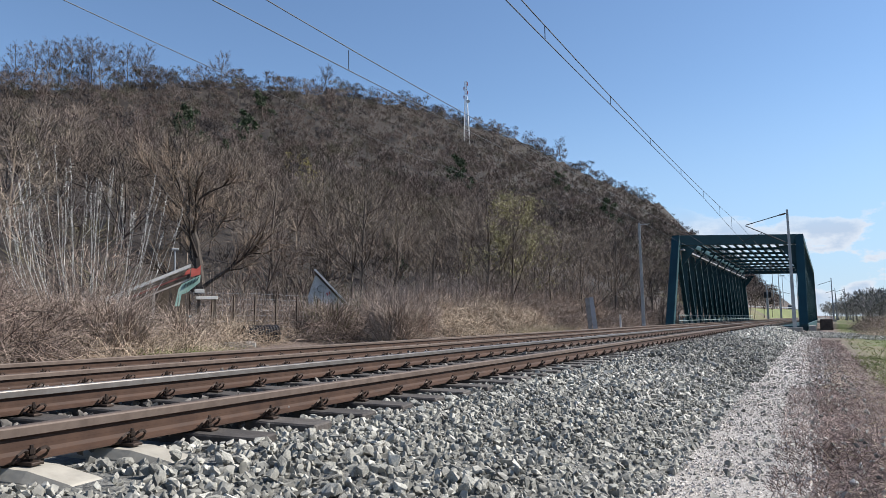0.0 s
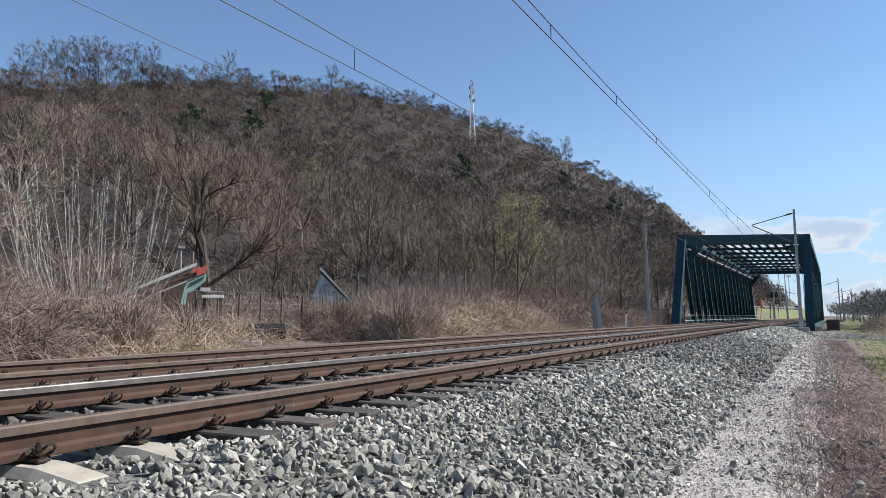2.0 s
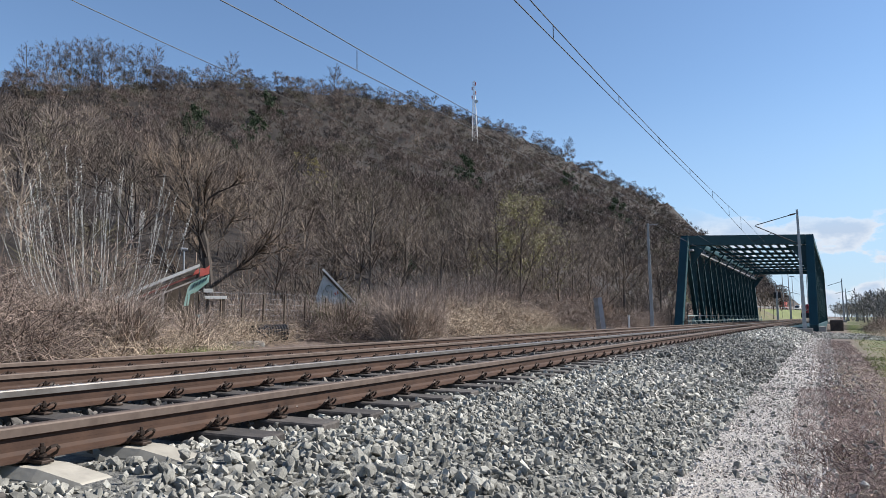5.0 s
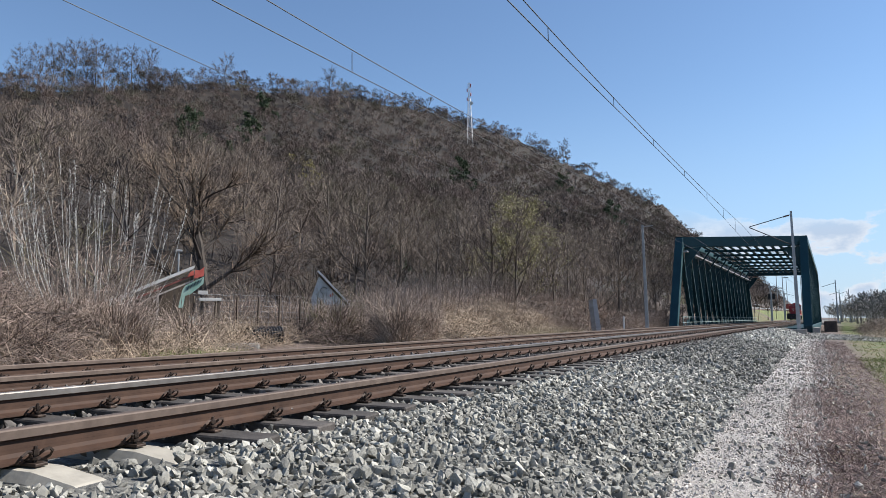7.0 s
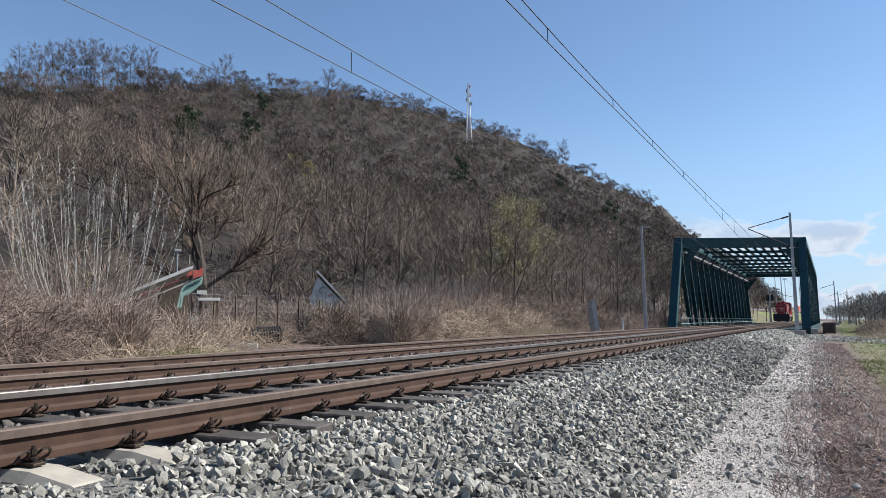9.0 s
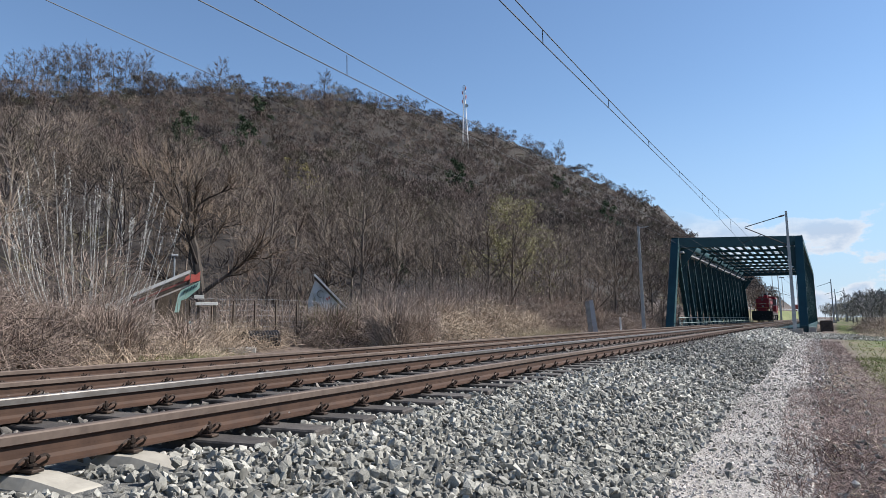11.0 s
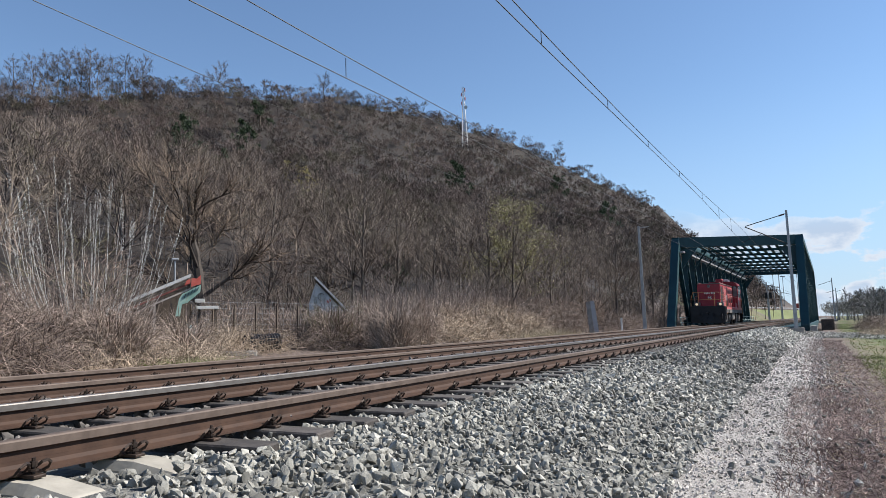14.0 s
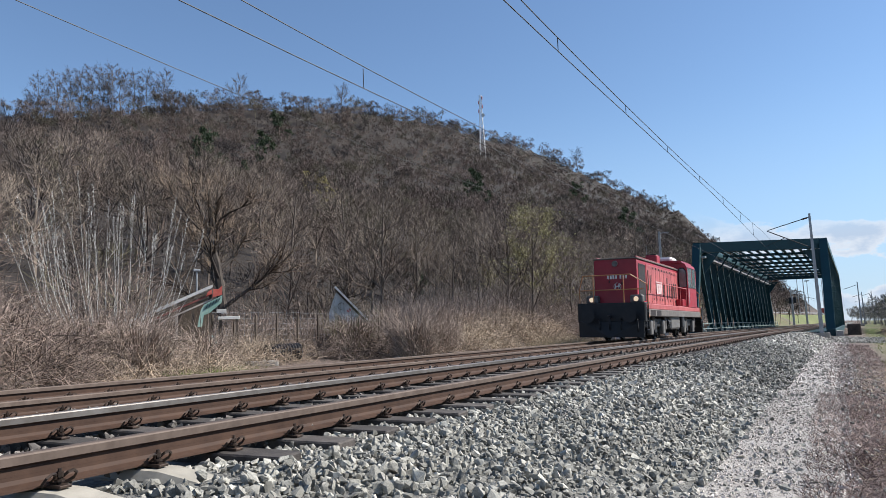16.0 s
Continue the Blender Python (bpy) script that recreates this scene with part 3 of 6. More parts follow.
def build_masts():
    right = mast(-0.54, 55, -0.25, 8.0, "grey steel catenary mast on a concrete footing")
    part("cantilever", Geo().tube([(-0.05, 0, 7.75), (-2.72, 0, 7.1)], 0.03, 6), M_WIRE, right)
    part("strut", Geo().tube([(-0.05, 0, 5.6), (-2.75, 0, 7.05)], 0.035, 6), M_WIRE, right)
    part("steady_arm", Geo().tube([(-1.7, 0, 6.45), (-3.0, 0, 5.95)], 0.02, 6), M_WIRE, right)
    part("insulator", Geo().tube([(-0.15, 0, 7.72), (-0.5, 0, 7.64)], [0.06, 0.06], 8), M_INSULATOR, right)
    left = mast(-10.80, 55, -0.35, 7.85, "grey steel catenary mast at the edge of the woods", 0.24)
    part("bracket", Geo().bar((-0.1, 0, 7.7), (0.75, 0, 7.73), 0.06), M_GALV, left)
    # masts and floodlight poles in the station beyond the bridge
    for d, s, top in ((-1.2, 172, 8.5), (11.8, 176, 8.5), (12.2, 232, 8.5), (-2.0, 235, 8.5), (-2.4, 300, 8.5), (-4.5, 245, 9.0), (-6.5, 300, 9.0), (-7.5, 350, 9.0)):
        p = at(d, s)
        z = float(ground_z(p.x, p.y))
        m_ = mast(p.x, p.y, z + 0.3, top, "grey steel catenary mast beyond the bridge", 0.3)
        part("arm", Geo().tube([(0, 0, top - 0.6), (-2.6 if d < 5 else 2.6, 0, top - 1.4)], 0.05, 5), M_WIRE, m_)
    for d, s, top in ((9.0, 250, 17), (14, 300, 20), (6.5, 320, 20), (15, 380, 20), (3.0, 400, 19)):
        p = at(d + 4.5, s)
        z = float(ground_z(p.x, p.y))
        ob = thing("floodlight_pole", "tall thin grey floodlight pole in the station", "light pole", pose(p.x, p.y, 0), group="floodlight poles")
        part("pole", Geo().tube([(0, 0, z - 0.3), (0, 0, top)], [0.20, 0.10], 8), M_GALV, ob)
        part("lamp_head", Geo().box(-1.1, 1.1, -0.25, 0.25, top - 0.1, top + 0.35, 0.05), M_GALV, ob)


M_INSULATOR = material("insulator_brown", (0.06, 0.03, 0.02), (0.10, 0.05, 0.035), 0.3, 8, 0.0)
build_masts()


def wire(points, d, label, r=0.011):
    ss = np.arange(points[0][0], points[-1][0] + 0.1, 2.5)
    zz = np.interp(ss, [p[0] for p in points], [p[1] for p in points])
    k = np.ones(5) / 5
    zs = np.convolve(np.pad(zz, 2, mode="edge"), k, "valid")
    g = Geo().tube([at(d, float(s), float(z)) for s, z in zip(ss, zs)], r, 5)
    return tagged(part("overhead_wire", g, M_WIRE), label, "wire", "overhead wires")


NEAR_CONTACT = [(-30, 5.95), (11, 6.06), (24, 6.32), (36, 6.42), (55, 6.05), (80, 5.75), (400, 5.6)]
NEAR_MESS = [(-30, 7.2), (-5, 6.6), (11, 6.38), (24, 6.50), (36, 6.72), (55, 7.1), (80, 6.6), (100, 6.5), (200, 6.9), (400, 6.9)]
FAR_CONTACT = [(-30, 5.9), (8, 5.78), (12, 5.84), (20, 6.0), (55, 6.0), (80, 5.75), (400, 5.6)]
FAR_MESS = [(-30, 7.3), (-5, 6.6), (9, 6.32), (12, 6.29), (15, 6.36), (30, 6.6), (55, 7.0), (80, 6.6), (100, 6.5), (400, 6.9)]
wire(NEAR_CONTACT, NEAR_C, "thin dark contact wire above the near track")
wire(NEAR_MESS, NEAR_C, "thin dark carrying wire above the near track")
wire(FAR_CONTACT, FAR_C, "thin dark contact wire above the far track")
wire(FAR_MESS, FAR_C, "thin dark carrying wire above the far track")
wire([(-30, 7.6), (-5, 7.0), (8, 6.55), (14, 6.28), (22, 6.30), (30, 6.45), (44, 7.1), (55, 7.72), (75, 7.3), (110, 7.6)], 11.8, "single thin feeder wire along the masts", 0.009)
for d, c, m_, places in ((NEAR_C, NEAR_CONTACT, NEAR_MESS, (5.0, 13.2, 18.5, 23.8, 30, 36.5, 43, 49)), (FAR_C, FAR_CONTACT, FAR_MESS, (4, 12.1, 20, 28, 36, 44))):
    for s in places:
        za, zb = np.interp(s, [p[0] for p in c], [p[1] for p in c]), np.interp(s, [p[0] for p in m_], [p[1] for p in m_])
        tagged(part("dropper", Geo().tube([at(d, s, za), at(d, s, zb)], 0.009, 5), M_WIRE), "short vertical dropper between two overhead wires", "wire", "droppers")


# ---- locomotive ----
def glass_material():
    m = bpy.data.materials.new("cab_glass")
    m.use_nodes = True
    b = m.node_tree.nodes["Principled BSDF"]
    b.inputs["Base Color"].default_value = (0.03, 0.035, 0.04, 1)
    b.inputs["Roughness"].default_value = 0.06
    b.inputs["Specular IOR Level"].default_value = 0.8
    return m


def glow_material(name, col, power):
    m = bpy.data.materials.new(name)
    m.use_nodes = True
    b = m.node_tree.nodes["Principled BSDF"]
    b.inputs["Base Color"].default_value = (*col, 1)
    b.inputs["Emission Color"].default_value = (*col, 1)
    b.inputs["Emission Strength"].default_value = power
    return m


M_GLASS = glass_material()
# glossy glass whose pale base colour also paints in the reflected sky
M_GLASS_SKY = material("cab_glass_sky", (0.10, 0.13, 0.13), (0.20, 0.24, 0.24), 0.12, 1.5, 0.0, spec=0.9)
M_LAMP = glow_material("headlamp", (1.0, 0.72, 0.48), 0.35)
M_SILL = material("dirty_sill", (0.085, 0.075, 0.07), (0.20, 0.18, 0.165), 0.75, 5, 0.2, dist=0.004)
# paler pinkish copy of the red: sunlight on the sides put into colour
M_RED_SUNLIT = material("red_sunlit", (0.34, 0.045, 0.05), (0.54, 0.16, 0.155), 0.5, 2.2, 0.06, big=0.9, dist=0.003)
M_WORN = material("worn_white", (0.40, 0.14, 0.14), (0.78, 0.72, 0.70), 0.5, 3.0, 0.05, big=1.2)
M_WHITE = material("white_paint", (0.62, 0.60, 0.58), (0.78, 0.76, 0.74), 0.5, 6, 0.05)
M_YELLOW_RAIL = material("handrail_orange", (0.36, 0.14, 0.05), (0.48, 0.22, 0.08), 0.5, 8, 0.05)
M_VENT = material("dark_grille", (0.008, 0.006, 0.006), (0.020, 0.012, 0.012), 0.7, 10, 0.2)


def wheel_mesh():
    g = Geo()
    g.tube([(-0.07, 0, 0), (0.06, 0, 0)], 0.50, 24)
    g.tube([(0.06, 0, 0), (0.09, 0, 0)], 0.54, 24)
    g.tube([(-0.12, 0, 0), (-0.07, 0, 0)], 0.14, 12)
    for k in range(8):
        a = k * math.pi / 4
        g.bar((-0.085, 0.15 * math.cos(a), 0.15 * math.sin(a)), (-0.085, 0.44 * math.cos(a), 0.44 * math.sin(a)), 0.05, 0.05)
    me = g.mesh("wheel")
    me.materials.append(M_BLACK)
    return me


def build_locomotive():
    """Length along +y from the front at 0; the rail tops are z = 0."""
    lo = thing("locomotive", "red diesel shunting locomotive with black plough and lit lamps", "locomotive")
    L = 14.6
    # frame and platform
    part("frame", Geo().box(-1.40, 1.40, 0.75, L - 0.75, 1.32, 1.56, 0.03), M_RED_SUNLIT, lo, "red sole bar in the painted sunlit tone")
    part("side_sill", Geo().box(1.30, 1.43, 1.0, L - 1.0, 1.02, 1.32, 0.02), M_SILL, lo)
    part("side_sill", Geo().box(-1.43, -1.30, 1.0, L - 1.0, 1.02, 1.32, 0.02), M_SILL, lo)
    for y0, y1, e in ((0.45, 0.75, -1), (L - 0.75, L - 0.45, 1)):
        part("buffer_beam", Geo().box(-1.45, 1.45, y0, y1, 0.78, 1.60, 0.04), M_BLACK, lo)
        for x in (-0.875, 0.875):
            yy = y0 if e < 0 else y1
            g = Geo().tube([(x, yy, 1.05), (x, yy + e * 0.35, 1.05)], [0.13, 0.11], 12)
            g.tube([(x, yy + e * 0.35, 1.05), (x, yy + e * 0.42, 1.05)], [0.27, 0.29], 16)
            part("buffer", g, M_BLACK, lo)
        yy = y0 if e < 0 else y1
        g = Geo().bar((0, yy, 1.05), (0, yy + e * 0.35, 1.0), 0.12).tube([(0.0, yy + e * 0.30, 1.0), (0.05, yy + e * 0.36, 0.7), (0, yy + e * 0.30, 0.5)], 0.035, 6)
        part("coupling", g, M_BLACK, lo)
        for x in (-0.45, 0.45, 1.15):
            part("brake_hose", Geo().tube([(x, yy, 0.95), (x, yy + e * 0.22, 0.85), (x + 0.03, yy + e * 0.24, 0.55), (x, yy + e * 0.12, 0.38)], 0.028, 6), M_BLACK, lo)
        # plough, two blades with a keel
        g = Geo()
        a = y0 - 0.05 if e < 0 else y1 + 0.05
        for sx in (-1, 1):
            g.add([(0, a + e * 0.25, 0.16), (sx * 1.38, a, 0.16), (sx * 1.38, a, 0.86), (0, a + e * 0.10, 0.80), (0, a + e * 0.22, 0.16), (sx * 1.38, a - e * 0.04, 0.16), (sx * 1.38, a - e * 0.04, 0.86), (0, a + e * 0.07, 0.80)],
                  [(0, 1, 2, 3), (7, 6, 5, 4), (0, 4, 5, 1), (1, 5, 6, 2), (2, 6, 7, 3), (3, 7, 4, 0)])
        part("plough", g, M_BLACK, lo, "black snow plough")
    part("tread_plate", Geo().box(-1.42, 1.42, 0.45, 1.4, 1.56, 1.60, 0.01), M_BLACK, lo)
    # long hood
    hood = part("long_hood", hood_shell(-0.93, 0.93, 1.35, 10.1, 1.56, 3.52), M_RED, lo, "red engine hood")
    part("roof_edge", Geo().box(-0.97, 0.97, 1.30, 10.1, 3.51, 3.57, 0.015), M_SILL, hood, "dark roof edge")
    part("radiator_opening", Geo().box(0.925, 0.945, 1.62, 2.85, 1.72, 3.32, 0.01), M_VENT, hood, "dark radiator opening")
    part("radiator_opening", Geo().box(-0.945, -0.925, 1.62, 2.85, 1.72, 3.32, 0.01), M_VENT, hood, "dark radiator opening")
    for sx in (-1, 1):
        panel = part("side_panel", Geo().box(min(sx * 0.93, sx * 0.955), max(sx * 0.93, sx * 0.955), 3.0, 9.95, 1.62, 3.36, 0.008), M_RED_SUNLIT, hood, "red side panel with sunlight painted as a paler tone")
        x0, x1 = (0.956, 0.968) if sx > 0 else (-0.968, -0.956)
        for y, z0, z1, w in ((3.25, 2.2, 3.1, 0.16), (3.65, 2.1, 2.9, 0.12), (6.35, 2.0, 2.65, 0.22), (7.2, 1.9, 2.95, 0.2), (7.75, 2.0, 2.7, 0.2), (8.3, 1.95, 2.7, 0.22), (8.8, 2.0, 2.75, 0.22), (9.3, 2.0, 2.75, 0.2)):
            part("louvre", Geo().box(x0, x1, y - w / 2, y + w / 2, z0, z1, 0.003), M_VENT, panel)
        for k in range(9):
            for z in (1.78, 3.2):
                part("vent_hole", Geo().box(x0, x1, 4.2 + k * 0.6, 4.32 + k * 0.6, z, z + 0.1, 0.003), M_VENT, panel)
        part("white_panel", Geo().box(x0, x1, 4.7, 6.0, 2.10, 2.68, 0.003), M_WORN, panel, "worn white lettering panel")
        for k in range(7):
            part("panel_seam", Geo().box(x0 - 0.004, x1 - 0.008, 3.9 + k * 0.85, 3.92 + k * 0.85, 1.66, 3.34), M_VENT, panel)
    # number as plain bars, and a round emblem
    for k in range(7):
        x = -0.36 + k * 0.12 + (0.07 if k > 3 else 0)
        part("number_bar", Geo().box(x, x + 0.075, 1.335, 1.348, 2.66, 2.82, 0.002), M_WHITE, hood, "white bar")
    g = Geo()
    for k in range(18):
        a, b = 2 * math.pi * k / 18, 2 * math.pi * (k + 1) / 18
        g.bar((0.08 + 0.155 * math.cos(a), 1.343, 2.33 + 0.155 * math.sin(a)), (0.08 + 0.155 * math.cos(b), 1.343, 2.33 + 0.155 * math.sin(b)), 0.012, 0.035, up=(0, 1, 0))
    g.box(-0.03, 0.02, 1.338, 1.349, 2.24, 2.42).box(0.12, 0.17, 1.338, 1.349, 2.24, 2.42).box(-0.03, 0.17, 1.337, 1.348, 2.31, 2.36)
    part("emblem", g, M_WHITE, hood, "round white emblem")
    part("top_lamp", Geo().tube([(0, 1.36, 3.32), (0, 1.28, 3.32)], [0.13, 0.12], 16), M_GREY, hood)
    for x in (-0.30, 0.15, 0.25):
        part("latch", Geo().box(x, x + 0.06, 1.335, 1.35, 1.9 + abs(x) * 2, 2.0 + abs(x) * 2, 0.003), M_VENT, hood)
    for sx in (-1, 1):
        part("roof_rail", Geo().tube([(sx * 0.85, 1.5, 3.63), (sx * 0.85, 10.0, 3.63)], 0.02, 6), M_RED_SUNLIT, hood)
    part("exhaust_stack", Geo().box(-0.30, 0.30, 8.2, 8.9, 3.5, 4.25, 0.05), M_RED, lo)
    part("exhaust_cap", Geo().box(-0.26, 0.26, 8.25, 8.85, 4.25, 4.30, 0.02), M_VENT, lo)
    # cab
    cab = part("cab", hood_shell(-1.42, 1.42, 10.1, 12.6, 1.56, 3.95, 0.30), M_RED, lo, "red driver's cab")
    for sx in (-1, 1):
        for yw0, yw1 in ((10.25, 11.25), (11.45, 12.4)):
            w = part("side_window", Geo().box(min(sx * 1.41, sx * 1.43), max(sx * 1.41, sx * 1.43), yw0, yw1, 2.62, 3.62, 0.08), M_GLASS_SKY, cab, "glass window with a pale reflection painted in")
            part("window_frame", Geo().box(min(sx * 1.405, sx * 1.424), max(sx * 1.405, sx * 1.424), yw0 - 0.06, yw1 + 0.06, 2.56, 3.68, 0.01), M_VENT, w)
        w = part("front_window", Geo().prism([(sx * 1.01, 2.62), (sx * 1.33, 2.62), (sx * 1.36, 2.75), (sx * 1.34, 3.45), (sx * 1.22, 3.60), (sx * 1.06, 3.60), (sx * 1.0, 3.45)], "y", 10.072, 10.10), M_GLASS_SKY, cab, "glass window with a pale reflection painted in")
        part("window_frame", Geo().prism([(sx * 0.97, 2.56), (sx * 1.36, 2.56), (sx * 1.40, 2.72), (sx * 1.38, 3.50), (sx * 1.25, 3.66), (sx * 1.03, 3.66), (sx * 0.96, 3.50)], "y", 10.082, 10.104), M_VENT, w)
        part("rear_window", Geo().box(min(sx * 0.3, sx * 1.2), max(sx * 0.3, sx * 1.2), 12.59, 12.615, 2.75, 3.45, 0.006), M_GLASS, cab, "dark glass window")
        part("cab_door", Geo().box(min(sx * 0.97, sx * 1.36), max(sx * 0.97, sx * 1.36), 10.075, 10.105, 1.62, 2.65, 0.01), M_RED, cab)
        part("grab_rail", Geo().tube([(sx * 1.46, 10.2, 1.7), (sx * 1.46, 10.2, 2.9)], 0.018, 6), M_WHITE, cab)
    part("cab_roof", hood_shell(-1.2, 1.2, 10.0, 12.75, 3.90, 4.05, 0.12), M_RED, lo)
    part("roof_unit", Geo().box(-0.7, 0.55, 10.6, 12.1, 4.04, 4.32, 0.10), M_WHITE, lo, "white roof ventilation unit")
    part("antenna", Geo().tube([(-0.5, 9.4, 3.5), (-0.5, 9.4, 4.9)], 0.015, 5), M_GALV, lo)
    part("short_hood", hood_shell(-0.93, 0.93, 12.6, 13.4, 1.56, 2.7), M_RED, lo)
    # headlamps on the platform
    for y, e in ((1.15, -1), (L - 1.15, 1)):
        for sx in (-1, 1):
            x = sx * 0.96
            lamp = part("headlamp", Geo().box(x - 0.26, x + 0.26, y - 0.22, y + 0.22, 1.60, 1.94, 0.06), M_GREY, lo, "grey lamp housing")
            part("lens", Geo().tube([(x, y + e * 0.22, 1.76), (x, y + e * 0.255, 1.76)], [0.105, 0.09], 16), M_LAMP, lamp, "warm glowing lamp lens")
    # handrails
    for y, e in ((0.55, -1), (L - 0.55, 1)):
        g = Geo()
        for x in (-0.75, 0.55):
            g.tube([(x, y, 1.3), (x, y, 2.78)], 0.022, 6)
        g.tube([(-1.2, y, 2.78), (0.85, y, 2.78), (1.42, y - e * 0.55, 2.35)], 0.022, 6)
        g.tube([(-1.3, y, 2.15), (1.36, y, 2.15)], 0.022, 6)
        g.tube([(1.42, y - e * 0.55, 2.35), (1.42, y - e * 0.55, 1.2), (1.46, y - e * 0.5, 0.95)], 0.022, 6)
        g.tube([(-1.36, y, 1.3), (-1.36, y, 2.2), (-1.2, y, 2.78)], 0.022, 6)
        part("handrail", g, M_YELLOW_RAIL, lo, "orange tubular handrail")
        for sx in (-1, 1):
            g = Geo()
            for k in range(3):
                g.box(min(sx * 1.12, sx * 1.45), max(sx * 1.12, sx * 1.45), y - e * 0.3 - 0.15, y - e * 0.3 + 0.15, 0.45 + 0.38 * k, 0.48 + 0.38 * k)
            g.bar((sx * 1.43, y - e * 0.12, 0.45), (sx * 1.43, y - e * 0.12, 1.5), 0.04).bar((sx * 1.43, y - e * 0.48, 0.45), (sx * 1.43, y - e * 0.48, 1.5), 0.04)
            part("step_ladder", g, M_BLACK, lo)
    # bogies, with wheels that turn
    wheels = []
    wm = wheel_mesh()
    for yc in (3.6, 11.0):
        bogie = part("bogie", Geo().box(-1.12, -0.98, yc - 1.9, yc + 1.9, 0.55, 0.95, 0.05).box(0.98, 1.12, yc - 1.9, yc + 1.9, 0.55, 0.95, 0.05).box(-1.0, 1.0, yc - 0.3, yc + 0.3, 0.45, 0.9, 0.05), M_BLACK, lo)
        for sx in (-1, 1):
            for dy in (-1.2, 1.2):
                part("axle_box", Geo().box(min(sx * 1.05, sx * 1.25), max(sx * 1.05, sx * 1.25), yc + dy - 0.22, yc + dy + 0.22, 0.22, 0.85, 0.04), M_GREY, bogie)
                part("spring", Geo().tube([(sx * 1.18, yc + dy + 0.38, 0.45), (sx * 1.18, yc + dy + 0.38, 1.0)], 0.085, 10), M_SILL, bogie)
                w = part("wheel", wm, None, bogie)
                wheels.append((w, Matrix.Translation((sx * 0.75, yc + dy, 0.5)) @ pose(0, 0, 0, 0, 0, 180 if sx > 0 else 0), 1 if sx > 0 else -1))
            part("brake_hanger", Geo().box(min(sx * 1.06, sx * 1.2), max(sx * 1.06, sx * 1.2), yc - 0.5, yc - 0.1, 0.3, 0.95, 0.03), M_BLACK, bogie)
            part("sand_pipe", Geo().tube([(sx * 1.1, yc - 1.85, 1.0), (sx * 1.0, yc - 1.95, 0.5), (sx * 0.85, yc - 1.85, 0.12)], 0.025, 6), M_GREY, bogie)
        part("axle", Geo().tube([(-0.7, yc - 1.2, 0.5), (0.7, yc - 1.2, 0.5)], 0.08, 8), M_BLACK, bogie)
        part("axle", Geo().tube([(-0.7, yc + 1.2, 0.5), (0.7, yc + 1.2, 0.5)], 0.08, 8), M_BLACK, bogie)
    for sx in (-1, 1):
        for y in (1.5, 2.6):
            part("recess", Geo().box(min(sx * 1.425, sx * 1.436), max(sx * 1.425, sx * 1.436), y, y + 0.85, 1.05, 1.29, 0.004), M_VENT, lo, "dark opening in the sole bar")
        g = Geo().tube([(sx * 1.38, 2.9, 1.58), (sx * 1.38, 2.9, 2.5), (sx * 1.38, 9.9, 2.5)], 0.02, 6)
        for y in (4.6, 6.4, 8.2, 9.8):
            g.tube([(sx * 1.38, y, 1.56), (sx * 1.38, y, 2.5)], 0.018, 6)
        part("side_handrail", g, M_RED_SUNLIT, lo)
        part("hood_step", Geo().box(min(sx * 0.96, sx * 1.30), max(sx * 0.96, sx * 1.30), 9.2, 10.05, 1.60, 1.95, 0.02), M_RED, lo)
    part("fuel_tank", Geo().box(-1.3, 1.3, 6.1, 8.2, 0.42, 1.1, 0.08), M_GREY, lo, "grey fuel tank")
    part("battery_box", Geo().box(0.95, 1.38, 8.45, 9.0, 0.5, 1.05, 0.04), M_BLACK, lo)
    part("air_tank", Geo().tube([(1.1, 5.6, 0.75), (1.1, 6.05, 0.75)], 0.2, 12), M_BLACK, lo)
    return lo, wheels


def hood_shell(x0, x1, y0, y1, z0, z1, r=0.10):
    """A box with rounded top edges."""
    prof = [(x0, z0), (x0, z1 - r), (x0 + r * 0.3, z1 - r * 0.3), (x0 + r, z1), (x1 - r, z1), (x1 - r * 0.3, z1 - r * 0.3), (x1, z1 - r), (x1, z0)]
    return Geo().prism(prof, "y", y0, y1)


loco, loco_wheels = build_locomotive()


# ---- crushed stone ----
def merge(pieces):
    vs, ts, n = [], [], 0
    for v, t in pieces:
        vs.append(v)
        ts.append(t + n)
        n += len(v)
    return np.concatenate(vs), np.concatenate(ts)


def broken_stone(seed, points):
    """An angular stone of radius about 1: the hull of a few points on a lopsided ellipsoid."""
    r = np.random.RandomState(seed)
    p = r.normal(size=(points, 3))
    p = p / np.linalg.norm(p, axis=1, keepdims=True) * r.uniform(0.8, 1.1, (points, 1)) * [r.uniform(1.0, 1.35), r.uniform(0.72, 1.0), r.uniform(0.45, 0.75)]
    bm = bmesh.new()
    for q in p:
        bm.verts.new(q)
    bmesh.ops.convex_hull(bm, input=bm.verts)
    bmesh.ops.delete(bm, geom=[v for v in bm.verts if not v.link_faces], context="VERTS")
    bmesh.ops.triangulate(bm, faces=bm.faces)
    bmesh.ops.recalc_face_normals(bm, faces=bm.faces)
    bm.verts.index_update()
    out = np.array([v.co[:] for v in bm.verts]), np.array([[v.index for v in f.verts] for f in bm.faces])
    bm.free()
    return out


def random_turns(n, r):
    q = r.normal(size=(n, 4))
    q /= np.linalg.norm(q, axis=1, keepdims=True)
    w, x, y, z = q.T
    return np.stack([np.stack([1 - 2 * (y * y + z * z), 2 * (x * y - z * w), 2 * (x * z + y * w)], 1), np.stack([2 * (x * y + z * w), 1 - 2 * (x * x + z * z), 2 * (y * z - x * w)], 1), np.stack([2 * (x * z - y * w), 2 * (y * z + x * w), 1 - 2 * (x * x + y * y)], 1)], 1)


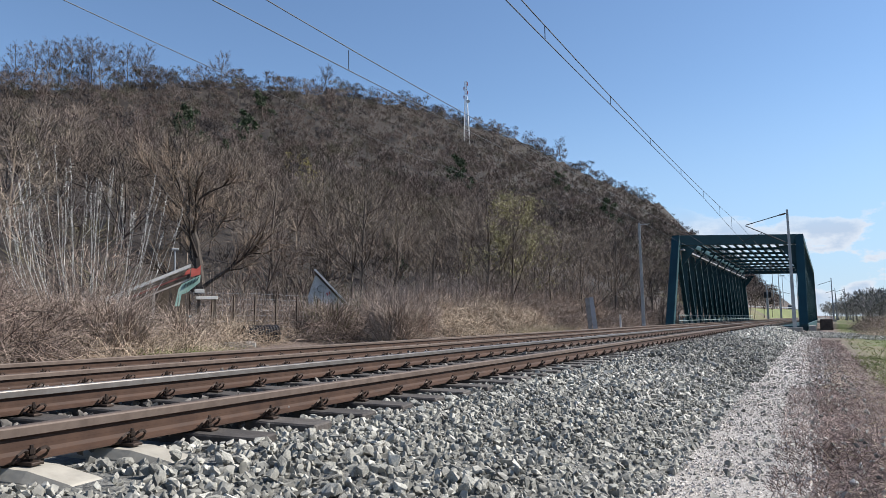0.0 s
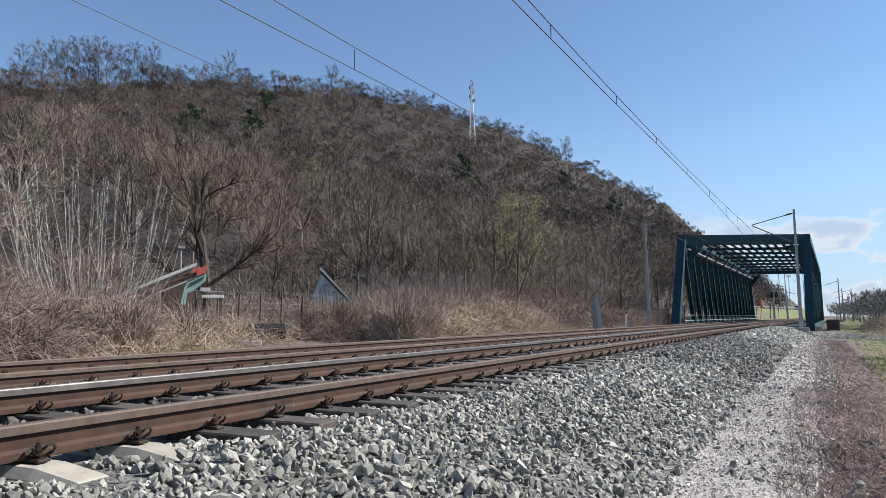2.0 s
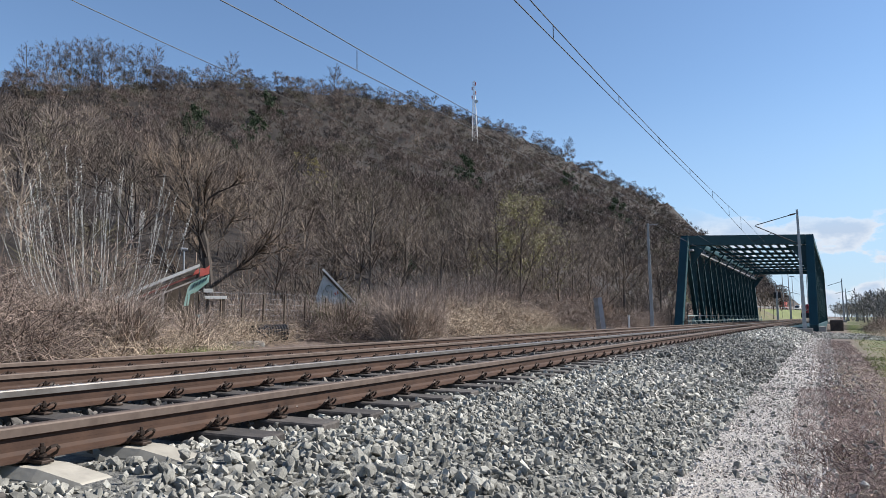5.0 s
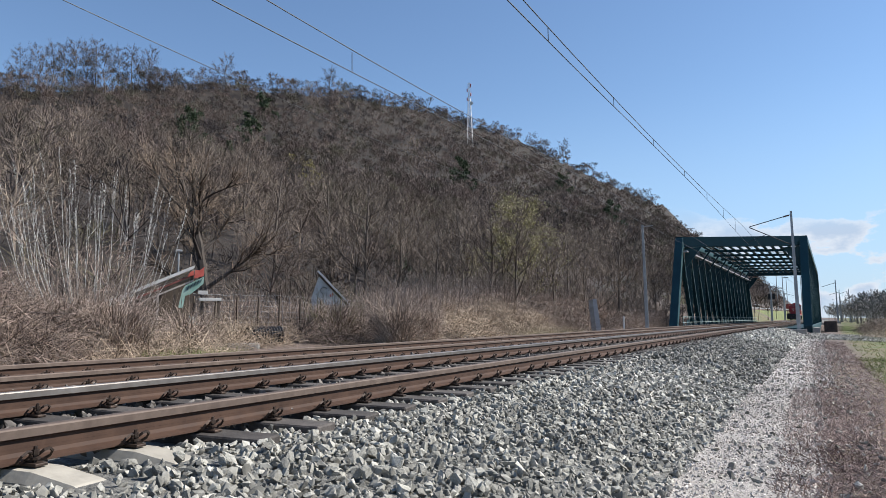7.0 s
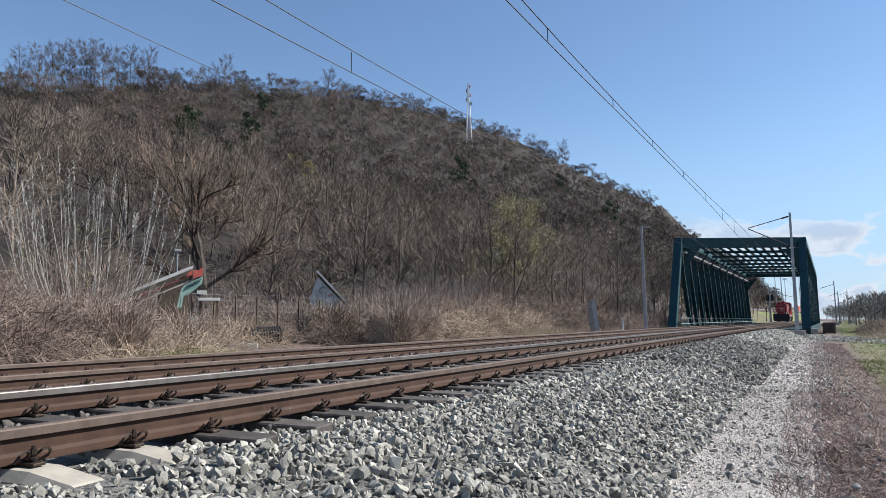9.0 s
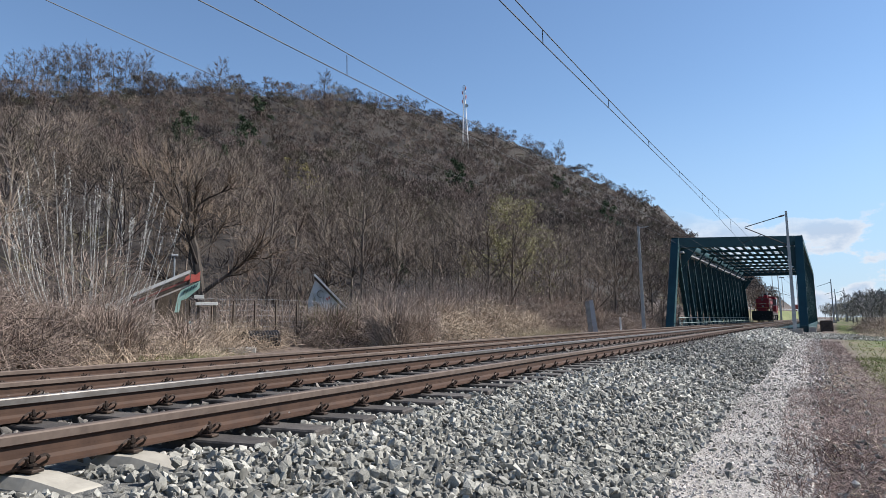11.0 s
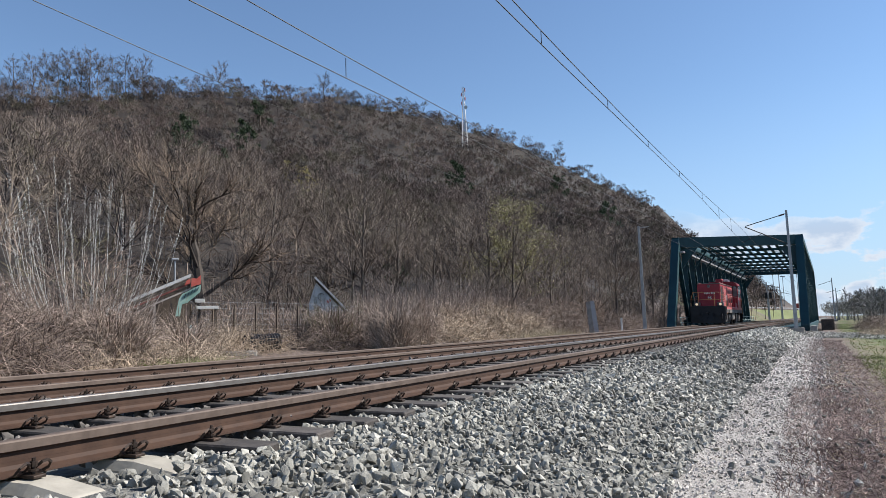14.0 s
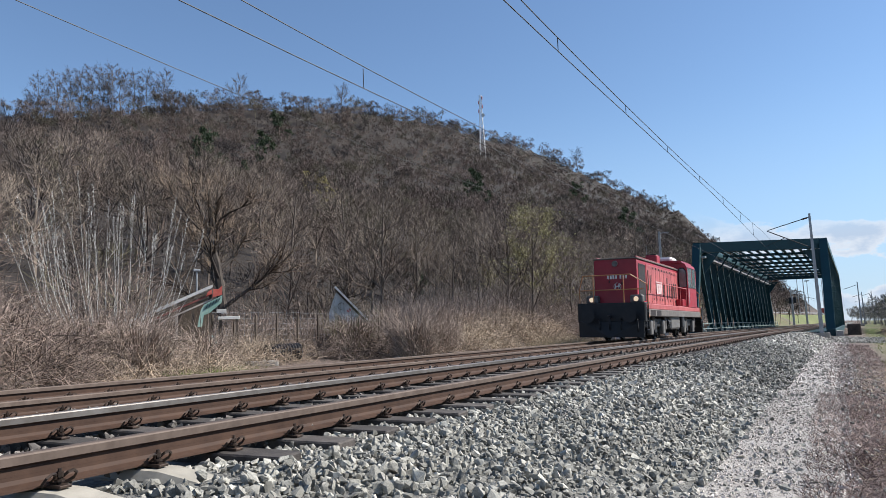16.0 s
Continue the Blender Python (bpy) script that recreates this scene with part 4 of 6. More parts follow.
SHAPES = [broken_stone(500 + k, 13 + k % 5) for k in range(44)]
OCTS = [broken_stone(700 + k, 8) for k in range(30)]


def on_sleeper(D, S):
    """True where a sleeper of the near track lies bare."""
    S = S - (NEAR_C - D) * 0.133
    k = np.round((S - 2.164) / SLEEPER_SPACING)
    gap = np.abs(S - 2.164 - k * SLEEPER_SPACING)
    bare = np.where(np.abs(k - 0.5) < 1, 2.86, 3.0)
    wide = np.where(np.abs(k - 0.5) < 1, 0.19, 0.13)
    return (gap < wide) & (D > bare) & (D < 3.55)


def stones_mesh(name, d0, d1, s0, s1, gap, size, seed, lift=0.0, spread=0.35, coarse=False, keep=None):
    r = np.random.RandomState(seed)
    nd, ns = int((d1 - d0) / gap), int((s1 - s0) / gap)
    D, S = np.meshgrid(d0 + gap * np.arange(nd), s0 + gap * np.arange(ns))
    D, S = D.ravel() + r.uniform(-0.5, 0.5, D.size) * gap, S.ravel() + r.uniform(-0.5, 0.5, D.size) * gap
    ok = ~on_sleeper(D, S)
    if keep is not None:
        ok &= keep(D, S)
    D, S = D[ok], S[ok]
    X, Y = -D + off(S), S
    n = len(X)
    R = np.clip(size * np.exp(r.normal(0, spread, n)), size * 0.4, size * 1.7)
    shapes = OCTS if coarse else SHAPES
    Z = ground_z(X, Y) + 0.012 + lift + r.uniform(-0.2, 0.7, n) * R
    turns, kind, pieces = random_turns(n, r), r.randint(0, len(shapes), n), []
    P = np.stack([X, Y, Z], 1)
    for k, (v, t) in enumerate(shapes):
        w = np.where(kind == k)[0]
        if len(w):
            V = np.einsum("nij,kj->nki", turns[w], v) * R[w][:, None, None] + P[w][:, None, :]
            T = t[None] + len(v) * np.arange(len(w))[:, None, None]
            pieces.append((V.reshape(-1, 3), T.reshape(-1, 3)))
    return fast_mesh(name, *merge(pieces))


NEAREST = (1.45, 3.05, 2.3, 3.75)


def picked(D, S):
    """The stretch of shoulder whose stones are laid one by one."""
    return (D > NEAREST[0]) & (D < NEAREST[1]) & (S > NEAREST[2]) & (S < NEAREST[3])


def build_stones():
    label = "grey angular crushed ballast stones"
    for d0, d1, s0, s1, gap, size, seed, coarse in ((0.95, 3.5, -5.0, 1.0, 0.07, 0.036, 12, True), (0.95, 3.5, 1.0, 8.0, 0.041, 0.0245, 1, False), (0.95, 3.5, 8.0, 14.0, 0.05, 0.031, 11, True), (0.85, 3.5, 14.0, 30.0, 0.066, 0.040, 2, True), (0.75, 3.5, 30.0, 58.0, 0.12, 0.06, 3, True), (3.6, 9.9, 0.6, 12.0, 0.078, 0.031, 4, True), (3.6, 9.9, 12.0, 40.0, 0.14, 0.045, 5, True), (9.8, 10.8, 1.0, 50.0, 0.13, 0.05, 6, True), (-5.0, 0.8, 44.0, 60.0, 0.15, 0.05, 7, True)):
        me = stones_mesh("ballast_stones", d0, d1, s0, s1, gap, size, seed, 0.055 if d0 == 3.6 else 0.0, 0.36, coarse, lambda D, S: ~(picked(D, S) & (lumps(D * 9, S * 9, 1.0, 3) > 0.25)))
        tagged(part("ballast_stones", me, M_STONE_STAINED if d0 == 3.6 else M_STONE), label, "ballast", kind="stuff")
    me = stones_mesh("path_grit", -0.05, 1.15, 2.0, 14.0, 0.036, 0.0105, 8, 0.004, 0.5, True)
    tagged(part("path_grit", me, M_PEBBLE), "pale small grit and pebbles trodden into the path", "gravel", kind="stuff")
    me = stones_mesh("path_grit", -0.3, 1.1, 14.0, 56.0, 0.095, 0.022, 10, 0.0, 0.5, True)
    tagged(part("path_grit", me, M_PEBBLE), "pale small grit and pebbles trodden into the path", "gravel", kind="stuff")
    me = stones_mesh("path_grit", -0.6, 1.1, 3.0, 30.0, 0.16, 0.024, 9, 0.0, 0.5, True)
    tagged(part("path_grit", me, M_STONE), "scattered grey stones strayed onto the path", "gravel", kind="stuff")


M_PEBBLE = material("pebble", (0.36, 0.32, 0.29), (0.68, 0.62, 0.56), 0.9, 20, 0.3, island=0.45, dist=0.004)
build_stones()


# ---- branches, stems and leaves ----
def unit(v):
    return v / np.maximum(np.linalg.norm(v, axis=-1, keepdims=True), 1e-9)


def across(ax):
    ref = np.where(np.abs(ax[:, 2:3]) < 0.9, np.array([[0, 0, 1.0]]), np.array([[1.0, 0, 0]]))
    a = unit(np.cross(ax, ref))
    return a, np.cross(ax, a)


def stems(p0, p1, p2, r0, r1):
    """Bent three-sided stems that taper to a point: 7 vertices and 9 triangles each."""
    n = len(p0)
    a, b = across(unit(p2 - p0))
    vs = np.empty((n, 7, 3))
    for k in range(3):
        c, s_ = math.cos(k * 2.0944), math.sin(k * 2.0944)
        o = a * c + b * s_
        vs[:, k] = p0 + o * np.reshape(r0, (-1, 1))
        vs[:, 3 + k] = p1 + o * np.reshape(r1, (-1, 1))
    vs[:, 6] = p2
    f = []
    for k in range(3):
        j = (k + 1) % 3
        f += [(k, j, 3 + j), (k, 3 + j, 3 + k), (3 + k, 3 + j, 6)]
    T = np.array(f)[None] + 7 * np.arange(n)[:, None, None]
    return vs.reshape(-1, 3), T.reshape(-1, 3)


def cones(p0, p1, r0):
    """Straight three-sided twigs: 4 vertices and 3 triangles each."""
    n = len(p0)
    a, b = across(unit(p1 - p0))
    vs = np.empty((n, 4, 3))
    for k in range(3):
        vs[:, k] = p0 + (a * math.cos(k * 2.0944) + b * math.sin(k * 2.0944)) * np.reshape(r0, (-1, 1))
    vs[:, 3] = p1
    T = np.array([(0, 1, 3), (1, 2, 3), (2, 0, 3)])[None] + 4 * np.arange(n)[:, None, None]
    return vs.reshape(-1, 3), T.reshape(-1, 3)


def leaves(p, size, r):
    """Small folded leaves of two triangles at points."""
    n = len(p)
    m_ = random_turns(n, r)
    base = np.array([(0, 0, 0), (0.5, 0.35, 0.1), (1.0, 0, 0), (0.5, -0.35, 0.1)])
    V = np.einsum("nij,kj->nki", m_, base) * np.reshape(size, (-1, 1, 1)) + p[:, None, :]
    T = np.array([(0, 1, 2), (0, 2, 3)])[None] + 4 * np.arange(n)[:, None, None]
    return V.reshape(-1, 3), T.reshape(-1, 3)


def round_stems(p0, p1, p2, r0, r1, sides=7):
    """Bent round stems, tapering through three rings."""
    n = len(p0)
    a, b = across(unit(p2 - p0))
    vs = np.empty((n, 3 * sides, 3))
    for j, (p, rad) in enumerate(((p0, r0), (p1, r1), (p2, r1 * 0.3))):
        for k in range(sides):
            c, s_ = math.cos(k * 6.2832 / sides), math.sin(k * 6.2832 / sides)
            vs[:, j * sides + k] = p + (a * c + b * s_) * np.reshape(rad, (-1, 1))
    f = []
    for j in range(2):
        for k in range(sides):
            q, w = j * sides + k, j * sides + (k + 1) % sides
            f += [(q, w, w + sides), (q, w + sides, q + sides)]
    T = np.array(f)[None] + 3 * sides * np.arange(n)[:, None, None]
    return vs.reshape(-1, 3), T.reshape(-1, 3)


def grow(seed, height, limbs, subs, twigs, thick=1.0, spread=0.5, start=0.3, lean=0.0, bold=1.0):
    """A bare tree: (wood, twig) arrays. Root at the origin."""
    r = np.random.RandomState(seed)
    kink = np.array([r.uniform(-0.08, 0.08) + lean * 0.5, r.uniform(-0.08, 0.08), 0.5]) * height
    topp = np.array([lean + r.uniform(-0.06, 0.06), r.uniform(-0.06, 0.06), 0.93]) * height
    R = 0.016 * height * thick
    wood = [round_stems(np.zeros((1, 3)) - [[0, 0, 0.3]], kink[None], topp[None], np.array([R]), np.array([R * 0.62]))]
    u = np.linspace(start, 0.92, limbs) + r.uniform(-0.03, 0.03, limbs)
    p0 = np.where(u[:, None] < 0.5, kink * (u[:, None] / 0.5), kink + (topp - kink) * ((u[:, None] - 0.5) / 0.5))
    ang = np.arange(limbs) * 2.4 + r.uniform(0, 0.8, limbs)
    ln = height * spread * (1.05 - 0.75 * u) * r.uniform(0.7, 1.2, limbs)
    dr = unit(np.stack([np.cos(ang), np.sin(ang), r.uniform(0.45, 1.1, limbs)], 1))
    p1 = p0 + dr * ln[:, None] * 0.5
    p2 = p1 + unit(dr + np.array([0, 0, 0.45]) + r.normal(0, 0.32, (limbs, 3))) * ln[:, None] * 0.55
    rr = R * 0.42 * (1.1 - 0.7 * u)
    wood.append(round_stems(p0, p1, p2, rr, rr * 0.6))
    # second order
    n2 = limbs * subs
    k = np.repeat(np.arange(limbs), subs)
    t = r.uniform(0.3, 1.0, n2)[:, None]
    q0 = np.where(t < 0.5, p0[k] + (p1[k] - p0[k]) * t * 2, p1[k] + (p2[k] - p1[k]) * (t - 0.5) * 2)
    d2 = unit(dr[k] + r.normal(0, 0.55, (n2, 3)) + np.array([0, 0, 0.35]))
    l2 = ln[k] * r.uniform(0.3, 0.6, n2)
    q1 = q0 + d2 * l2[:, None] * 0.5
    q2 = q1 + unit(d2 + r.normal(0, 0.3, (n2, 3)) + np.array([0, 0, 0.3])) * l2[:, None] * 0.5
    wood.append(cones(q0, q2, rr[k] * 0.5) if bold > 5 else stems(q0, q1, q2, rr[k] * 0.5, rr[k] * 0.3))
    # twigs
    n3 = n2 * twigs
    k3 = np.repeat(np.arange(n2), twigs)
    t = r.uniform(0.15, 1.0, n3)[:, None]
    s0 = np.where(t < 0.5, q0[k3] + (q1[k3] - q0[k3]) * t * 2, q1[k3] + (q2[k3] - q1[k3]) * (t - 0.5) * 2)
    d3 = unit(d2[k3] + r.normal(0, 0.6 if bold < 2 else 1.1, (n3, 3)) + np.array([0, 0, 0.3]))
    l3 = l2[k3] * r.uniform(0.35, 0.8, n3)
    tw = cones(s0, s0 + d3 * l3[:, None], np.maximum(rr[k][k3] * 0.17, 0.004 * thick) * bold)
    return merge(wood), tw, s0 + d3 * l3[:, None]


def scatter(name, protos, places, mat_, label, category):
    """Many plants joined into one mesh, each with a tone of its own. places: rows of x, y, z, scale, turn, proto."""
    vs, ts, tones, n = [], [], [], 0
    r = np.random.RandomState(len(places))
    for x, y, z, sc, tu, pr in places:
        v, t = protos[int(pr)]
        c, s_ = math.cos(tu), math.sin(tu)
        w = np.stack([v[:, 0] * c - v[:, 1] * s_, v[:, 0] * s_ + v[:, 1] * c, v[:, 2]], 1) * sc + (x, y, z)
        vs.append(w)
        ts.append(t + n)
        tones.append(np.full(len(v), r.uniform(0, 1)))
        n += len(v)
    me = fast_mesh(name, np.concatenate(vs), np.concatenate(ts))
    if len(me.vertices) == n:
        at_ = me.attributes.new("tone", "FLOAT", "POINT")
        at_.data.foreach_set("value", np.concatenate(tones).astype(np.float32))
    ob = part(name, me, mat_)
    return tagged(ob, label, category, kind="stuff")


def slivers(p0, p1, w, r):
    """The finest twigs, far off: one narrow triangle each."""
    n = len(p0)
    a, b = across(unit(p1 - p0))
    an = r.uniform(0, 6.283, n)[:, None]
    o = (a * np.cos(an) + b * np.sin(an)) * np.reshape(w, (-1, 1))
    V = np.stack([p0 - o, p0 + o, p1], 1).reshape(-1, 3)
    return V, np.arange(3 * n).reshape(-1, 3)


def domed_tree(seed, height, width, twigs, w, clumps=8):
    """A bare tree seen from afar: trunk, limbs and a lumpy domed crown of fine twigs. Root at the origin."""
    r = np.random.RandomState(seed)
    fork = np.array([r.normal(0, 0.03), r.normal(0, 0.03), 0.36]) * height
    ang = np.arange(clumps) * 2.4 + r.uniform(0, 0.7, clumps)
    up = r.uniform(0.0, 1.0, clumps)
    rad = width * 0.38 * np.sqrt(1 - 0.75 * up ** 2)
    c = np.stack([np.cos(ang) * rad, np.sin(ang) * rad, height * (0.45 + 0.37 * up)], 1)
    size = width * r.uniform(0.13, 0.22, clumps)
    R = 0.011 * height
    wood = [stems(np.array([[0, 0, -0.5]]), fork[None], c[np.argmax(up)][None], np.array([R]), np.array([R * 0.75]))]
    mid = fork + (c - fork) * 0.5 + r.normal(0, 0.03, (clumps, 3)) * height
    wood.append(stems(np.repeat(fork[None], clumps, 0), mid, c + (c - fork) * 0.2, np.full(clumps, R * 0.55), np.full(clumps, R * 0.38)))
    k = r.randint(0, clumps, twigs)
    # boughs inside each clump, then twigs that fan out from them
    q = unit(r.normal(0, 1, (twigs, 3)) + [0, 0, 0.35])
    p0 = c[k] + q * (size[k] * r.uniform(0.1, 0.95, twigs) ** 0.7)[:, None]
    out = unit(p0 - fork)
    d = unit(q * 0.6 + out * 0.6 + r.normal(0, 0.48, (twigs, 3)) + [0, 0, 0.25])
    ln = height * r.uniform(0.04, 0.115, twigs)
    ww = w * r.uniform(0.6, 1.4, twigs)
    tw = slivers(p0, p0 + d * ln[:, None], ww, r)
    return merge(wood + [tw])


def spot(az, dist):
    """A place on the ground at so many degrees left of the track's direction, so far off."""
    a = math.radians(az)
    x, y = -dist * math.sin(a), dist * math.cos(a)
    return x, y, float(ground_z(x, y))


def crest(az, lo=120, hi=600):
    """How far off the hill's crest stands in that direction."""
    dd = np.arange(lo, hi, 5.0)
    a = math.radians(az)
    return float(dd[np.argmax((ground_z(-dd * math.sin(a), dd * math.cos(a)) - 0.5) / dd)])


def build_forest():
    r = np.random.RandomState(11)
    near = [domed_tree(100 + k, 10.5, (6.5, 7.5, 5.5, 8.0)[k % 4], 720, 0.024, 9 + k % 3) for k in range(8)]
    far = [domed_tree(200 + k, 11.5, (8.0, 9.0, 7.0, 10.0)[k % 4], 320, 0.092, 7 + k % 3) for k in range(10)]
    rows_n, rows_f = [], []
    for _ in range(15000):
        az, dist = math.radians(r.uniform(3, 63)), r.uniform(42 ** 1.5, 620 ** 1.5) ** (1 / 1.5)
        x, y = -dist * math.sin(az), dist * math.cos(az)
        d = -(x - float(off(y)))
        if d < 26 or (80 < y < 130 and d < 29) or y > 700 or hill_u(x, y) > 1.08:
            continue
        z = float(ground_z(x, y))
        row = (x, y, z, r.uniform(0.55, 1.15) * (0.8 if d < 45 else 1.0), r.uniform(0, 6.28), r.randint(0, 40))
        (rows_n if dist < 190 else rows_f).append(row)
    rows_n = [q[:5] + (q[5] % 8,) for q in rows_n[:560]]
    rows_f = [q[:5] + (q[5] % 10,) for q in rows_f[:2200]]
    for _ in range(240):
        az, dist = r.uniform(1.6, 9.5), r.uniform(165, 620)
        x, y, z = spot(az, dist)
        if -(x - float(off(y))) > 17:
            rows_f.append((x, y, z, r.uniform(0.5, 0.9), r.uniform(0, 6.28), r.randint(0, 10)))
    scatter("hillside_woods", near, rows_n, M_WOODS_NEAR, "bare brown deciduous woods on the lower hillside", "woods")
    scatter("hillside_woods", far, rows_f, M_WOODS_FAR, "bare brown deciduous woods on the upper hillside", "woods")
    # low undergrowth, and the scrub that closes the crest
    def shrub(n, w):
        q = unit(r.normal(0, 1, (n, 3)) + [0, 0, 0.4])
        p = q * [1.5, 1.5, 0.9] * (r.uniform(0.1, 1, (n, 1)) ** 0.6) + [0, 0, 0.8]
        return slivers(p, p + unit(q + r.normal(0, 0.5, (n, 3)) + [0, 0, 0.5]) * r.uniform(0.5, 1.2, (n, 1)), w * r.uniform(0.6, 1.4, n), r)
    low, high = [shrub(120, 0.022) for k in range(5)], [shrub(90, 0.055) for k in range(5)]
    rows, tops = [], []
    for _ in range(9000):
        az, dist = math.radians(r.uniform(2, 64)), math.sqrt(r.uniform(38 ** 2, 330 ** 2))
        x, y = -dist * math.sin(az), dist * math.cos(az)
        d = -(x - float(off(y)))
        if d < 20 or (80 < y < 130 and d < 27) or dist > 240:
            continue
        rows.append((x, y, float(ground_z(x, y)), r.uniform(0.6, 1.5), r.uniform(0, 6.28), r.randint(0, 5)))
    for _ in range(1500):
        az = r.uniform(5, 62)
        far_ = crest(az)
        x, y, z = spot(az, r.uniform(min(190, far_ * 0.9), far_))
        if hill_u(x, y) > 0.02:
            tops.append((x, y, z, r.uniform(0.8, 1.9), r.uniform(0, 6.28), r.randint(0, 5)))
    for _ in range(700):
        az = r.uniform(5, 63)
        x, y, z = spot(az, crest(az) + r.normal(0, 9))
        tops.append((x, y, z, r.uniform(0.9, 2.0), r.uniform(0, 6.28), r.randint(0, 5)))
    scatter("undergrowth", low, rows[:1500], M_WOODS_NEAR, "tangled brown undergrowth among the bare trees", "undergrowth")
    scatter("undergrowth", high, tops, M_WOODS_FAR, "low brown scrub over the upper hillside", "undergrowth")
    # trees across the river meadow, with distance haze put into their colour
    rows = []
    for _ in range(800):
        s = r.uniform(125, 400)
        x = s * r.uniform(0.022, 0.17)
        if x < 9:
            continue
        rows.append((x, s, float(ground_z(x, s)), r.uniform(0.4, 0.85), r.uniform(0, 6.28), r.randint(0, 6)))
    scatter("distant_woods", [domed_tree(230 + k, 9.5, 7.5, 260, 0.07, 7) for k in range(6)], rows[:460], M_WOODS_HAZED, "distant bare trees beyond the meadow, haze painted as pale grey", "woods")


def hill_u(x, y):
    ry = [p[1] for p in RIDGE]
    rx = float(np.interp(y, ry, [p[0] for p in RIDGE]))
    foot = -24 + float(np.interp(y, [0, 60, 150, 300, 700, 800], [-12, 0, 7, 6, 5, 5])) + float(off(y))
    return (foot - x) / max(foot - rx, 5)


M_TWIG_FAR = material("twig_far", (0.066, 0.050, 0.043), (0.145, 0.112, 0.095), 0.9, 0.05, 0.0, island=0.45, big=0.012)


def woods_material(name, tones, patch):
    """Bark and twig colours that differ from tree to tree, and drift over the hillside."""
    m = bpy.data.materials.new(name)
    m.use_nodes = True
    n, l = m.node_tree.nodes, m.node_tree.links
    b = n["Principled BSDF"]
    b.inputs["Roughness"].default_value, b.inputs["Specular IOR Level"].default_value = 0.9, 0.2
    tone = n.new("ShaderNodeAttribute")
    tone.attribute_name = "tone"
    ramp = n.new("ShaderNodeValToRGB")
    ramp.color_ramp.interpolation = "CONSTANT"
    for k, c in enumerate(tones):
        e = ramp.color_ramp.elements[k] if k < 2 else ramp.color_ramp.elements.new(k / len(tones))
        e.position, e.color = k / len(tones), (*[v * REFLECTANCE for v in c], 1)
    l.new(tone.outputs["Fac"], ramp.inputs[0])
    col = ramp.outputs[0]
    tc, no, ge = n.new("ShaderNodeTexCoord"), n.new("ShaderNodeTexNoise"), n.new("ShaderNodeNewGeometry")
    no.inputs["Scale"].default_value, no.inputs["Detail"].default_value = patch, 3.0
    l.new(tc.outputs["Object"], no.inputs["Vector"])
    for socket, a, b_, lo, hi in ((no.outputs[0], 0.32, 0.68, 0.5, 1.5), (ge.outputs["Random Per Island"], 0, 1, 0.6, 1.4)):
        mr, hsv = n.new("ShaderNodeMapRange"), n.new("ShaderNodeHueSaturation")
        for k, v in enumerate((a, b_, lo, hi)):
            mr.inputs[k + 1].default_value = v
        l.new(socket, mr.inputs[0])
        l.new(mr.outputs[0], hsv.inputs["Value"])
        l.new(col, hsv.inputs["Color"])
        col = hsv.outputs[0]
    l.new(col, b.inputs["Base Color"])
    return m


M_WOODS_NEAR = woods_material("woods_near", ((0.17, 0.134, 0.110), (0.085, 0.070, 0.064), (0.23, 0.186, 0.148), (0.15, 0.112, 0.094), (0.145, 0.128, 0.084), (0.21, 0.166, 0.134)), 0.07)
M_WOODS_FAR = woods_material("woods_far", ((0.145, 0.113, 0.096), (0.065, 0.055, 0.054), (0.195, 0.153, 0.126), (0.13, 0.096, 0.084), (0.115, 0.102, 0.074), (0.185, 0.147, 0.126)), 0.035)
# aerial haze painted in: twig tones lifted to a pale grey
M_WOODS_HAZED = woods_material("woods_hazed", ((0.23, 0.222, 0.215), (0.19, 0.185, 0.18), (0.26, 0.245, 0.235), (0.22, 0.215, 0.19)), 0.03)
build_forest()


# ---- single trees and bushes ----
def tree_thing(seed, height, m, label, limbs=16, subs=7, twigs=8, thick=1.0, spread=0.45, start=0.3, lean=0.0, wood=None, twig=None, extra=None, bold=1.0):
    w, t, tips = grow(seed, height, limbs, subs, twigs, thick, spread, start, lean, bold)
    ob = thing("tree", label, "tree", m, group="trees beside the railway")
    part("trunk", fast_mesh("trunk", *w), wood or M_BARK, ob)
    part("crown", fast_mesh("crown", *t), twig or M_TWIG, ob)
    if extra:
        r = np.random.RandomState(seed)
        mat_, count, size, lab = extra
        p = tips[r.randint(0, len(tips), count)] + r.normal(0, height * 0.02, (count, 3))
        part("foliage", fast_mesh("foliage", *leaves(p, r.uniform(0.6, 1.4, count) * size, r)), mat_, ob, lab)
    return ob


